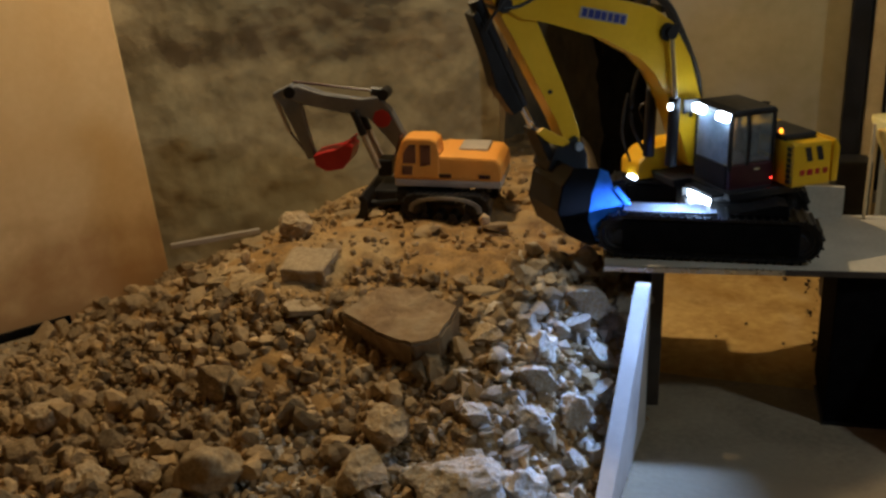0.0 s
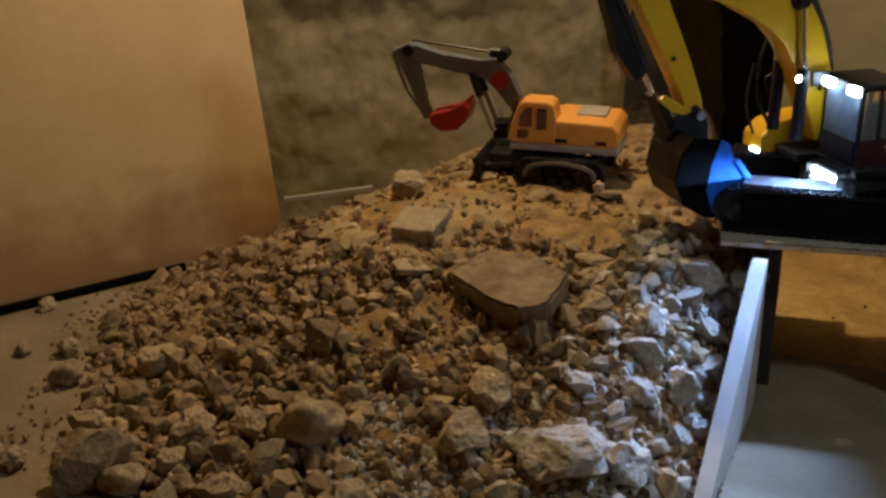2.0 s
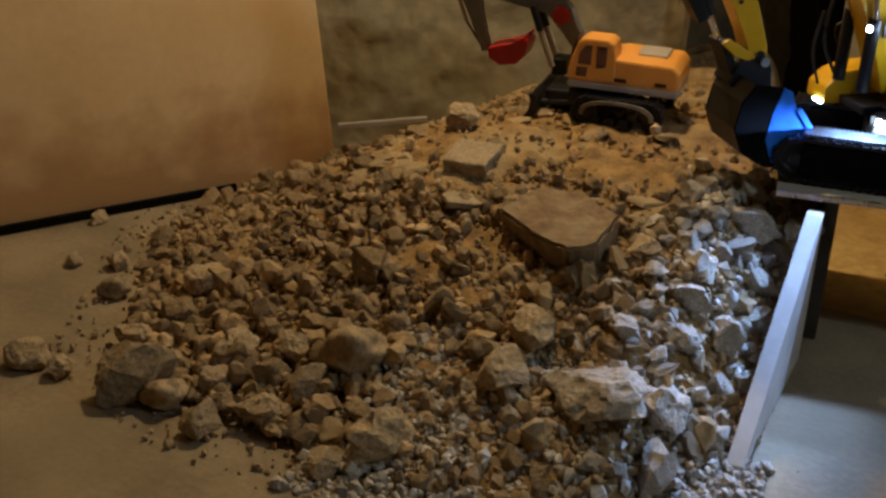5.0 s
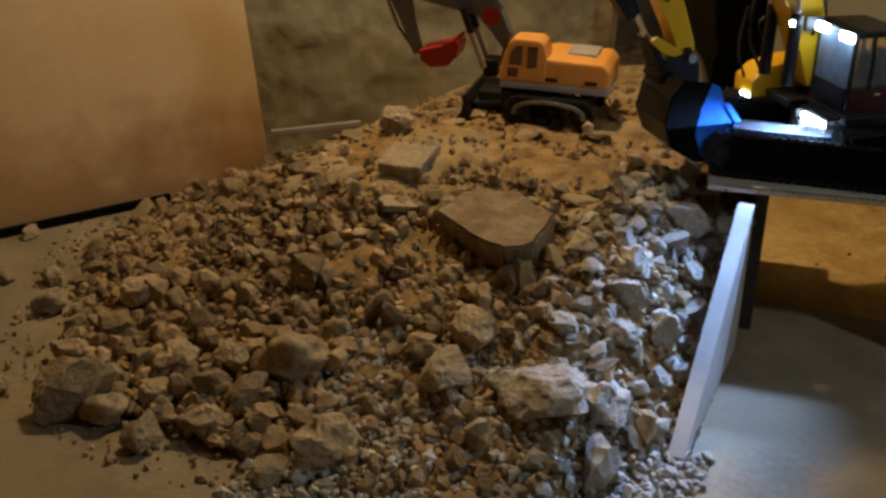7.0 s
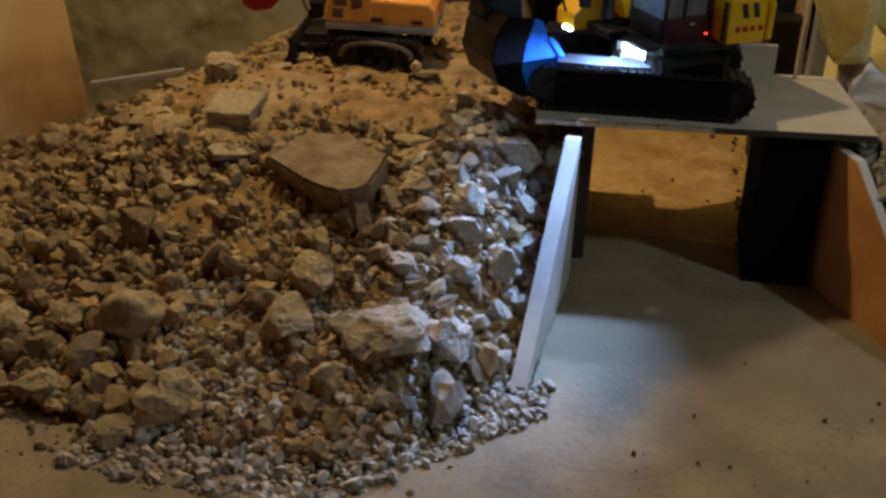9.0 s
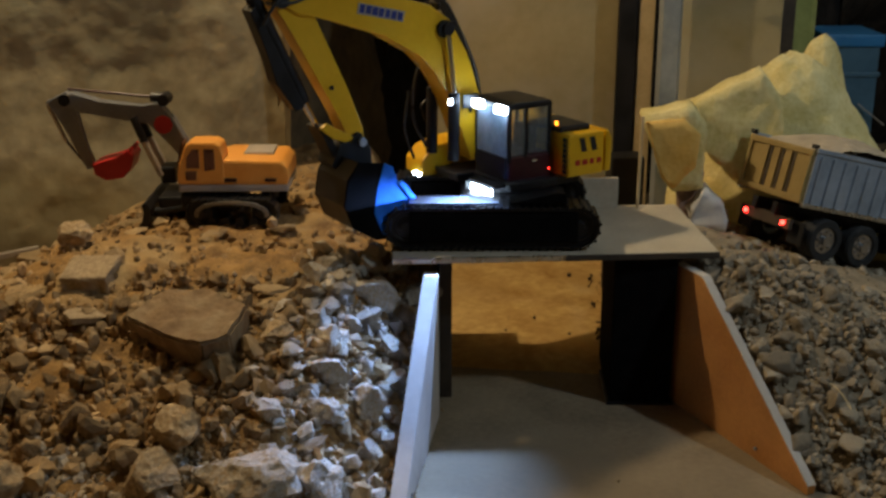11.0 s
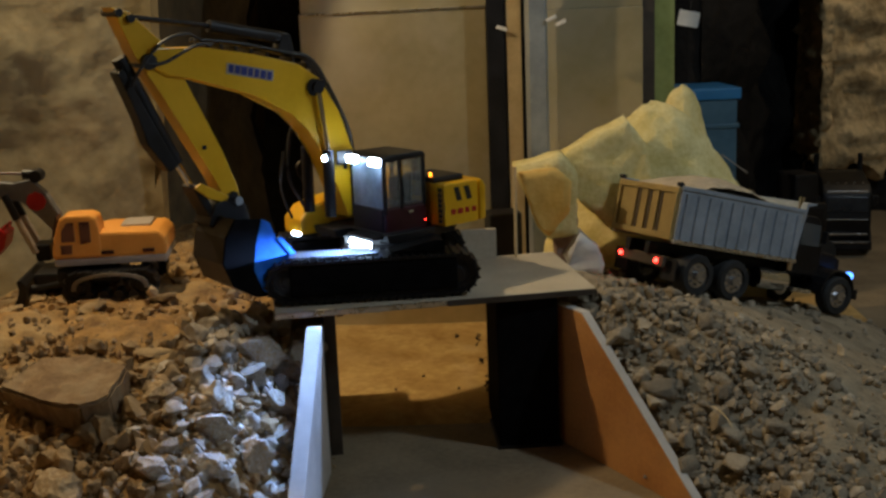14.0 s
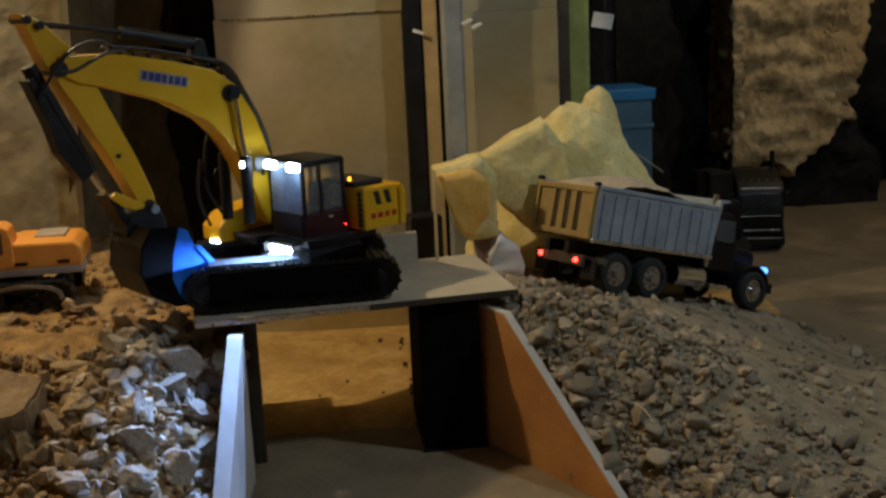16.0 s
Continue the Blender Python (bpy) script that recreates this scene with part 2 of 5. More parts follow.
def profile(pts, y0, y1, bevel=0.0, bm=None, m=None):
    """A plate with the outline pts in x and z, from y0 to y1."""
    bm = bm or bmesh.new()
    a = [bm.verts.new((x, y0, z)) for x, z in pts]
    b = [bm.verts.new((x, y1, z)) for x, z in pts]
    bm.faces.new(a), bm.faces.new(b[::-1])
    for i in range(len(pts)):
        j = (i + 1) % len(pts)
        bm.faces.new((a[j], a[i], b[i], b[j]))
    return grown(bm, a + b, m, bevel)


def rod(p, q, r, bm=None, seg=14, r2=None):
    bm = bm or bmesh.new()
    p, q = Vector(p), Vector(q)
    made = bmesh.ops.create_cone(bm, cap_ends=True, segments=seg, radius1=r, radius2=r if r2 is None else r2, depth=(q - p).length)["verts"]
    bmesh.ops.transform(bm, matrix=Matrix.Translation((p + q) / 2) @ (q - p).to_track_quat("Z", "Y").to_matrix().to_4x4(), verts=made)
    return bm


def tube(pts, r, bm=None, seg=8, steps=6):
    """A bent hose through pts, smoothed."""
    bm = bm or bmesh.new()
    pts = [Vector(p) for p in pts]
    path = []
    for i in range(len(pts) - 1):
        a, b, c, d = pts[max(0, i - 1)], pts[i], pts[i + 1], pts[min(len(pts) - 1, i + 2)]
        for k in range(steps):
            t = k / steps
            path.append(0.5 * (2 * b + (c - a) * t + (2 * a - 5 * b + 4 * c - d) * t * t + (3 * b - a - 3 * c + d) * t**3))
    path.append(pts[-1])
    rings = []
    for i, p in enumerate(path):
        way = (path[min(i + 1, len(path) - 1)] - path[max(i - 1, 0)]).normalized()
        q = way.to_track_quat("Z", "Y").to_matrix()
        rings.append([bm.verts.new(p + q @ Vector((r * math.cos(2 * math.pi * k / seg), r * math.sin(2 * math.pi * k / seg), 0))) for k in range(seg)])
    for one, two in zip(rings, rings[1:]):
        for k in range(seg):
            bm.faces.new((one[k], one[(k + 1) % seg], two[(k + 1) % seg], two[k]))
    bm.faces.new(rings[0][::-1]), bm.faces.new(rings[-1])
    return bm


def ball(p, r, bm=None, sub=2, scale=(1, 1, 1)):
    bm = bm or bmesh.new()
    made = bmesh.ops.create_icosphere(bm, subdivisions=sub, radius=r)["verts"]
    bmesh.ops.transform(bm, matrix=Matrix.Translation(p) @ Matrix.Diagonal((*scale, 1)), verts=made)
    return bm


def smooth(v):
    v = min(1.0, max(0.0, v))
    return v * v * (3 - 2 * v)


# ---- the ground ----
WING_R, WING_TURN = (0.215, 0.14), -59.0
WR = Vector((math.cos(radians(WING_TURN)), math.sin(radians(WING_TURN)), 0))
WN = Vector((-WR.y, WR.x, 0))
TRUCK = (0.435, 0.38, 0.226, 30.7, 15.1)


def rough(x, y, size=0.1):
    return noise.noise((x / size, y / size, 0.3))


def left_height(x, y):
    front = -0.72 + 0.35 * smooth((x + 0.42) / 0.25) - 0.1 * smooth((-x - 1.2) / 0.2)
    h = 0.275 * smooth((y - front) / 0.85) ** 0.8
    side = -1.40 - 0.15 * smooth((y + 0.5) / 0.4)
    h *= smooth((x - side) / (0.72 + 0.12 * smooth((y - 0.1) / 0.3)))
    if x > -0.234 and y < 0.29:
        return 0.0
    top = 0.272 * min(1, max(0, (y + 0.39) / 0.40))
    h = min(h, top + 0.005 + 0.55 * max(0, -0.235 - x))
    if y > 0.29:
        h *= smooth((-0.23 - 0.2 * (y - 0.08) - x) / 0.12)
    return h


def boulder_band(x, y):
    return smooth((-0.42 - y) / 0.07) * smooth((-0.70 - x) / 0.08)


def bare_earth(x, y):
    return smooth(1.6 - 1.6 * math.hypot((x + 0.80) / 0.27, (y + 0.24) / 0.15))


def right_height(x, y):
    ax, ay, bx, by = 0.28, 0.12, 0.30, 0.35
    s = min(1, max(0, ((x - ax) * (bx - ax) + (y - ay) * (by - ay)) / ((bx - ax) ** 2 + (by - ay) ** 2)))
    dx, dy = x - ax - s * (bx - ax), y - ay - s * (by - ay)
    h = 0.28 * smooth(1 - math.hypot(dx, dy * (1.75 if dy < 0 else 1.0)) / 0.9)
    c, n = math.cos(radians(TRUCK[3])), math.sin(radians(TRUCK[3]))
    along, off = (x - TRUCK[0]) * c + (y - TRUCK[1]) * n, abs(-(x - TRUCK[0]) * n + (y - TRUCK[1]) * c)
    w = smooth(1.5 - off / 0.16) * smooth((along + 0.22) / 0.12) * smooth((0.62 - along) / 0.16)
    h += w * (TRUCK[2] - math.tan(radians(TRUCK[4])) * along - h)
    d = (Vector((x, y, 0)) - Vector((*WING_R, 0)))
    s, off = d.dot(WR), d.dot(WN)
    if s > -0.02:
        if off < 0.016:
            return -0.03
        top = 0.25 * min(1, max(0, (0.40 - s) / 0.31))
        h = min(h, top - 0.014 + 0.5 * off)
    elif x < 0.24:
        h *= smooth((x - 0.16) / 0.08) if y > 0.3 else 0
    return max(h, -0.03)


def sheet(name, x0, x1, y0, y1, n, m, h, material):
    xs, ys = np.linspace(x0, x1, n + 1), np.linspace(y0, y1, m + 1)
    me = bpy.data.meshes.new(name)
    me.from_pydata([(x, y, h(x, y)) for y in ys for x in xs], [], [(j * (n + 1) + i, j * (n + 1) + i + 1, (j + 1) * (n + 1) + i + 1, (j + 1) * (n + 1) + i) for j in range(m) for i in range(n)])
    me.materials.append(material)
    me.polygons.foreach_set("use_smooth", [True] * len(me.polygons))
    return new(name, me)


tagged(sheet("floor", -5, 6, -5, 7, 110, 120, lambda x, y: 0.004 * rough(x, y, 0.5), CONCRETE), "dusty grey-brown concrete floor of the cellar", "floor", kind="structure")
tagged(sheet("rubble_bank", -1.62, -0.13, -0.92, 1.0, 150, 190, lambda x, y: (lambda h: h - 0.016 * boulder_band(x, y) * smooth(h / 0.05) + (0.012 * rough(x, y, 0.09) + 0.011 * rough(x, y, 0.035) if h > 0.012 else -0.012))(left_height(x, y)), EARTH), "heap of brown crushed earth and rubble", "rubble bank", kind="structure")
tagged(sheet("gravel_bank", 0.16, 1.45, -0.62, 1.35, 130, 190, lambda x, y: (lambda h: h + (0.007 * rough(x, y, 0.08) + 0.004 * rough(x, y, 0.03) if h > 0.01 else -0.02))(right_height(x, y)), DUST), "grey gravel ramp beside the wooden loading bridge", "gravel bank", kind="structure")
tagged(sheet("earth_floor", -0.62, 1.0, 0.215, 1.46, 40, 40, lambda x, y: -0.012 + 0.022 * smooth((y - 0.215) / 0.07 + 0.25) + 0.004 * rough(x, y, 0.2), GOLDEARTH), "ochre earth floor behind the concrete slab", "earth", kind="structure")

# ---- walls ----


def rock_wall(name, a, b, height, material, bulge, label, n=90, m=90, size=0.35, base=-0.05, lean=0.0):
    """A rough rock face from a to b, seen from its right-hand side, with a closed back."""
    a, b = Vector((*a, 0)), Vector((*b, 0))
    way = b - a
    out = Vector((way.y, -way.x, 0)).normalized()
    verts, faces = [], []
    for j in range(m + 1):
        for i in range(n + 1):
            z = base + height * j / m
            p = a + way * (i / n)
            k = noise.fractal((p.x / size, p.y / size, z / size), 0.8, 2.1, 5) * bulge + lean * max(0, z - 0.52)
            verts.append((p.x + out.x * k, p.y + out.y * k, z))
    faces = [(j * (n + 1) + i, j * (n + 1) + i + 1, (j + 1) * (n + 1) + i + 1, (j + 1) * (n + 1) + i) for j in range(m) for i in range(n)]
    back = len(verts)
    for z in (base, base + height):
        for p in (a, b):
            verts.append((p.x - out.x * 0.15, p.y - out.y * 0.15, z))
    c = [0, n, m * (n + 1), m * (n + 1) + n]
    faces += [(back, back + 2, back + 3, back + 1), (c[0], c[2], back + 2, back), (c[1], back + 1, back + 3, c[3]), (c[2], c[3], back + 3, back + 2)]
    me = bpy.data.meshes.new(name)
    me.from_pydata(verts, [], faces)
    me.materials.append(material)
    me.polygons.foreach_set("use_smooth", [True] * len(me.polygons))
    return tagged(new(name, me), label, "rock wall", kind="structure")


rock_wall("wall_north_west", (-1.85, 0.18), (-0.69, 0.775), 2.9, CLIFF, 0.018, "rough ochre and olive rock face of the cellar", 190, 190, lean=0.2)
rock_wall("wall_north_recess", (-0.72, 0.765), (-0.58, 1.5), 2.9, RECESS, 0.05, "receding rock face behind the boom, shade in its dark colour", 40, 70)
rock_wall("wall_north", (-0.75, 1.45), (0.75, 1.75), 2.9, GLOOM_ROCK, 0.05, "rock behind the metal cladding, gloom in its near-black colour", 40, 50)
rock_wall("wall_far", (0.70, 1.72), (1.20, 2.6), 2.9, GLOOM_ROCK, 0.12, "rock beside the passage, gloom in its near-black colour", 50, 70)
rock_wall("wall_far_east", (1.70, 2.75), (3.2, 1.6), 2.9, GLOOM_ROCK, 0.2, "rock at the end of the passage, gloom in its near-black colour", 50, 60)
rock_wall("wall_end", (0.9, 3.3), (3.4, 3.0), 2.9, GLOOM_ROCK, 0.15, "rock at the far end of the cellar, gloom in its near-black colour", 40, 40)
rock_wall("wall_east", (3.1, 2.4), (3.4, -4.6), 2.9, CLIFF, 0.06, "plain rock face along the cellar", 60, 40)
# unseen south wall and ceiling, in darker materials to cut bounced light
solid("wall_south", slab_of((8.4, 0.1, 2.9), pose(-0.6, -4.5, 1.42)), CLIFF, "plain rough wall behind the viewer", "wall", kind="structure")
solid("ceiling", slab_of((8, 9, 0.1), pose(0, -0.4, 2.9)), DARKWOOD, "unseen ceiling, dark to limit bounced light", "ceiling", kind="structure")

# painted panel on the left, with a black strip along its foot
foot = Vector((-1.376, 0.338, 0))
run = Vector((-0.51, -0.86, 0)).normalized()
turn = math.degrees(math.atan2(run.y, run.x))
panel = thing("wall_west", "orange-lit cream plaster panel with rusty stains near its foot", "wall", Matrix.Translation(foot) @ pose(0, 0, 0, 0, 0, turn), kind="structure")
part("plaster", profile([(-0.02, 0.0), (5.9, 0.0), (5.9, 2.86), (0.33, 2.86)], -0.06, 0, 0.004), PLASTER, panel)
part("foot_strip", slab_of((4.1, 0.012, 0.018), pose(2.29, 0.009, 0.011), 0.003), BLACKTRIM, panel, "black rubber strip along the foot")

# white trim on the ground before the rock face
trim = solid("trim", slab_of((0.21, 0.013, 0.013), pose(-0.01, 0, 0), 0.002), LIGHTGREY, "white plastic strip at the foot of the rock face", "trim", pose(-1.272, 0.425, 0.120, 0, -6.7, 27), kind="structure")

# metal cladding behind the bridge
clad = thing("wall_cladding", "dull galvanised metal sheets screwed to posts", "metal cladding", pose(0, 0.92, 0), kind="structure")
part("sheet_lower", slab_of((0.45, 0.006, 0.80), pose(-0.135, 0, 0.39), 0.002), GALV, clad)
part("sheet_upper", slab_of((0.45, 0.006, 1.9), pose(-0.132, 0.008, 1.74), 0.002), GALV, clad, "paler overlapping metal sheet")
part("seam_strip", slab_of((0.45, 0.008, 0.003), pose(-0.135, -0.004, 0.79, 0, -0.8, 0), 0.001), ALU, clad, "bright folded seam")
part("sheet_lower", slab_of((0.25, 0.006, 0.79), pose(0.335, -0.04, 0.385), 0.002), GALV, clad)
part("sheet_upper", slab_of((0.25, 0.006, 1.9), pose(0.335, -0.032, 1.73), 0.002), GALV, clad)
part("post", slab_of((0.042, 0.03, 2.7), pose(0.112, -0.05, 1.34), 0.003), BLACK, clad, "black steel post")
part("batten", slab_of((0.036, 0.02, 2.4), pose(0.155, -0.05, 1.2), 0.002), PALEWOOD, clad, "bare wooden batten")
part("post", profile([(-0.027, -0.02), (0.027, -0.02), (0.020, 0.02), (-0.018, 0.02)], 0, 2.7, 0.002, m=pose(0.207, -0.10, 0, 90, 0, 0) @ pose(0, 0, 0, 0, 0, 0)), POSTSTEEL, clad, "folded galvanised post")
part("corner_strip", slab_of((0.03, 0.02, 2.4), pose(0.475, -0.02, 1.2), 0.002), DARKWOOD, clad)
part("insulation_strip", slab_of((0.062, 0.05, 2.0), pose(0.512, 0.03, 1.42), 0.012), GREENISH, clad, "greenish insulation batt")
for x, y, z, a in ((0.127, -0.07, 0.742, 20), (0.160, -0.045, 0.752, -14), (0.262, -0.13, 0.752, -24), (0.240, -0.13, 0.762, -24)):
    part("tape", slab_of((0.026, 0.004, 0.009), pose(x, y, z, 0, a, 0), 0.002), WHITE, clad, "torn white tape")
ins = thing("insulation_batt", "greenish foam batt leaning on the dark wall", "insulation", pose(0.53, 1.0, 0.0))
part("batt", slab_of((0.07, 0.05, 0.62), pose(0, 0, 0.31, 0, -4, 0), 0.014), GREENISH, ins)
crate = thing("blue_crate", "blue plastic crate stacked in the dark corner", "crate", pose(0.645, 1.12, 0.0, 0, 0, 8))
part("body", slab_of((0.13, 0.16, 0.56), pose(0, 0, 0.28), 0.008), BLUEPL, crate)
part("rim", slab_of((0.145, 0.175, 0.03), pose(0, 0, 0.552), 0.005), LIDBLUE, crate, "brighter blue rim")
part("band", slab_of((0.138, 0.168, 0.012), pose(0, 0, 0.47), 0.003), BLUEPL, crate)
part("tie", rod((0.02, -0.09, 0.40), (0.085, -0.10, 0.35), 0.0016), LIGHTGREY, crate, "pale plastic tie")
tag_ = thing("paper_note", "crumpled white paper note hanging in the dark", "paper", pose(0.62, 1.2, 0.735, 0, 12, 0))
part("paper", slab_of((0.055, 0.003, 0.04), pose(0, 0, 0), 0.001), WHITE, tag_)
part("string", rod((0, 0, 0.02), (0.0, 0.3, 0.5), 0.001), HOSE, tag_)

# ---- the loading bridge ----
deck = thing("loading_bridge", "grey plywood bridge board with a metal front edge", "bridge", pose(-0.29, 0.0, 0.30, 0, 0, 11.5))
part("board", slab_of((0.58, 0.312, 0.012), pose(0.29, 0.156, -0.006), 0.0015), DECKBOARD, deck)
part("edge_strip", slab_of((0.30, 0.004, 0.009), pose(0.15, -0.0025, -0.005), 0.001), ALU, deck, "bright aluminium edge strip")
part("board_edge", slab_of((0.275, 0.003, 0.011), pose(0.443, -0.002, -0.006), 0.001), DARKWOOD, deck)

solid("board_offcut", slab_of((0.140, 0.012, 0.062), None, 0.001), DECKBOARD, "grey board offcut standing at the back of the bridge", "board", pose(0.030, 0.366, 0.331, 0, 0, 11.5))

wing = thing("wing_board", "triangular board holding back the rubble, pale scuffed edge", "retaining board", pose(-0.2215, 0.004, 0, 0, 0, -90))
part("board", profile([(0, 0), (0, 0.276), (0.022, 0.276), (0.395, 0.010), (0.395, 0)], -0.013, 0.013, 0.0015), PLYEDGE, wing)
part("nail", rod((0.375, 0.017, 0.0), (0.36, 0.022, 0.045), 0.0016), STEEL, wing, "bent steel nail")
wing = thing("wing_board", "triangular orange plywood board holding back gravel", "retaining board", pose(*WING_R, 0, 0, 0, WING_TURN))
part("board", profile([(-0.005, 0), (-0.005, 0.266), (0.078, 0.266), (0.392, 0.014), (0.392, 0)], -0.009, 0.006, 0.001), PLY, wing)
part("edge_band", profile([(-0.004, 0.266), (0.078, 0.266), (0.392, 0.014), (0.393, 0.0165), (0.079, 0.2685), (-0.004, 0.2685)], -0.009, 0.007), PLYEDGE, wing, "pale bare plywood edge")
part("nail_head", rod((0.26, -0.0095, 0.02), (0.26, -0.012, 0.02), 0.003), STEEL, wing)
ab = thing("abutment", "dark-stained wooden abutment under the bridge board", "abutment", pose(-0.225, 0.08, 0, 0, 0, 11))
part("board", slab_of((0.022, 0.30, 0.287), pose(0.018, 0.152, 0.1435), 0.002), DARKWOOD, ab)
part("cleat", slab_of((0.012, 0.30, 0.02), pose(0.038, 0.152, 0.276), 0.002), DARKWOOD, ab)
ab = thing("abutment", "black steel box carrying the bridge board", "abutment", pose(0.152, 0.100, 0, 0, 0, 6))
part("box", slab_of((0.112, 0.20, 0.284), pose(0, 0.103, 0.142), 0.003), BLACKTRIM, ab)
part("base_plate", slab_of((0.122, 0.21, 0.006), pose(0, 0.103, 0.003), 0.001), BLACK, ab)


# ---- the yellow excavator ----
def turned(x, z, steps, seg=24):
    """A wheel about an axle along y: steps of (y, radius)."""
    bm = bmesh.new()
    rings = [[bm.verts.new((x + r * math.cos(2 * math.pi * k / seg), y, z + r * math.sin(2 * math.pi * k / seg))) for k in range(seg)] for y, r in steps]
    for one, two in zip(rings, rings[1:]):
        for k in range(seg):
            bm.faces.new((one[k], one[(k + 1) % seg], two[(k + 1) % seg], two[k]))
    bm.faces.new(rings[0]), bm.faces.new(rings[-1][::-1])
    return bm


def wheel_disc(x, z, r, y0, y1):
    return turned(x, z, [(y0 - 0.004, r * 0.3), (y0 - 0.003, r * 0.42), (y0, r * 0.45), (y0 + 0.002, r * 0.72), (y0, r * 0.8), (y0, r), (y1, r), (y1, r * 0.8), (y1 - 0.002, r * 0.72), (y1, r * 0.45), (y1 + 0.003, r * 0.42), (y1 + 0.004, r * 0.3)])


def crawler(parent, a, b, z, r, y0, y1, shoes, lug, base, label):
    """A belt round two wheels at x = a and b, with its shoes."""
    span = b - a
    total = 2 * span + 2 * math.pi * r
    w = total / shoes

    def at(s):
        if s < span:
            return a + s, z + r, 0.0
        if s < span + math.pi * r:
            t = (s - span) / r
            return b + r * math.sin(t), z + r * math.cos(t), t
        if s < 2 * span + math.pi * r:
            return b - (s - span - math.pi * r), z - r, math.pi
        t = math.pi + (s - 2 * span - math.pi * r) / r
        return a + r * math.sin(t), z + r * math.cos(t), t

    bm = bmesh.new()
    n = 72
    rings = []
    for k in range(n):
        x, h, t = at(total * k / n)
        rings.append([bm.verts.new((x + d * math.sin(t), y, h + d * math.cos(t))) for d, y in ((-0.006, y0 + 0.006), (-0.006, y1 - 0.006), (-0.001, y1 - 0.006), (-0.001, y0 + 0.006))])
    for one, two in zip(rings, rings[1:] + rings[:1]):
        for k in range(4):
            bm.faces.new((one[k], one[(k + 1) % 4], two[(k + 1) % 4], two[k]))
    bmesh.ops.transform(bm, matrix=base, verts=bm.verts)
    belt = part("track_belt", bm, BLACK, parent, label)
    bm = profile([(-w * 0.47, -0.002), (w * 0.47, -0.002), (w * 0.47, 0.002), (w * 0.40, lug), (w * 0.22, lug), (w * 0.15, 0.002), (-w * 0.47, 0.002)], y0, y1)
    me = finish(bm, "track_shoe", BLACK)
    for k in range(shoes):
        x, h, t = at(total * (k + 0.5) / shoes)
        ob = new("track_shoe", me)
        ob.parent, ob.matrix_local = belt, base @ pose(x, 0, h) @ Matrix.Rotation(t, 4, "Y")


digger = thing("crawler_excavator", "large yellow model excavator with white work lamps on the bridge", "model excavator", pose(-0.11, 0.23, 0.302, 0, 0, 220))
# the crawler stands along the bridge, under the turned upper body
low = pose(0.0116, 0.0138, 0, 0, 0, 8 - 220)


def lower(bm):
    bmesh.ops.transform(bm, matrix=low, verts=bm.verts)
    return bm


for y in (-0.115, 0.105):
    crawler(digger, -0.185, 0.120, 0.041, 0.035, y - 0.034, y + 0.034, 58, 0.006, low, "black steel track with ribbed shoes")
    part("track_frame", lower(slab_of((0.28, 0.040, 0.030), pose(-0.028, y, 0.040), 0.006)), BLACK, digger)
    # added plate that stands for the darkness between the rollers
    part("track_dark_fill", lower(slab_of((0.300, 0.063, 0.056), pose(-0.030, y, 0.041), 0.004)), BLACKTRIM, digger, "black plate added for the darkness inside the track")
    part("sprocket", lower(wheel_disc(0.120, 0.041, 0.028, y - 0.026, y + 0.026)), BLACK, digger)
    part("idler", lower(wheel_disc(-0.185, 0.041, 0.028, y - 0.026, y + 0.026)), BLACK, digger)
    for k in range(6):
        part("track_roller", lower(rod((-0.140 + 0.046 * k, y - 0.03, 0.020), (-0.140 + 0.046 * k, y + 0.03, 0.020), 0.011)), BLACK, digger)
bm = slab_of((0.16, 0.050, 0.003), pose(-0.10, -0.118, 0.0835))
for k in range(22):
    slab_of((0.0026, 0.050, 0.0022), pose(-0.176 + 0.0073 * k, -0.118, 0.086), 0, bm)
part("tread_plate", lower(bm), TREAD, digger, "ribbed bright metal tread plate over the track")
part("track_guard", lower(profile([(0.0, 0.0845), (0.080, 0.104), (0.096, 0.102), (0.100, 0.0845)], -0.142, -0.088, 0.001)), BLACKTRIM, digger, "black wedge-shaped guard over the track")
part("car_body", lower(slab_of((0.17, 0.17, 0.05), pose(0, 0, 0.055), 0.012)), BLACK, digger)
part("slew_ring", rod((0, 0, 0.06), (0, 0, 0.093), 0.072, None, 32), BLACK, digger)
part("turntable", profile([(-0.10, 0.088), (0.052, 0.088), (0.058, 0.104), (-0.108, 0.104)], -0.17, 0.085, 0.003), BLACK, digger)
part("front_bracket", profile([(0.052, 0.088), (0.092, 0.088), (0.096, 0.104), (0.052, 0.104)], -0.106, -0.030, 0.003), BLACK, digger)
# engine house and counterweight
house = part("engine_house", slab_of((0.082, 0.118, 0.080), pose(-0.103, 0.046, 0.144), 0.004), YELLOW, digger, "yellow engine house with dark lettering bars")
part("engine_house", slab_of((0.082, 0.165, 0.084), pose(-0.103, -0.098, 0.146), 0.005), YELLOW, digger)
part("counterweight", profile([(-0.164, 0.104), (-0.149, 0.104), (-0.149, 0.184), (-0.156, 0.184), (-0.165, 0.17)], -0.18, 0.104, 0.006), YELLOW, digger)
part("tool_box", profile([(-0.062, 0.106), (0.050, 0.106), (0.052, 0.0855), (0.122, 0.0855), (0.122, 0.116), (0.100, 0.138), (0.06, 0.150), (-0.062, 0.160)], -0.172, -0.108, 0.006), YELLOW, digger, "rounded yellow side housing")
part("engine_cover", slab_of((0.07, 0.10, 0.012), pose(-0.095, 0.03, 0.189), 0.004), BLACK, digger, "black louvred engine cover")
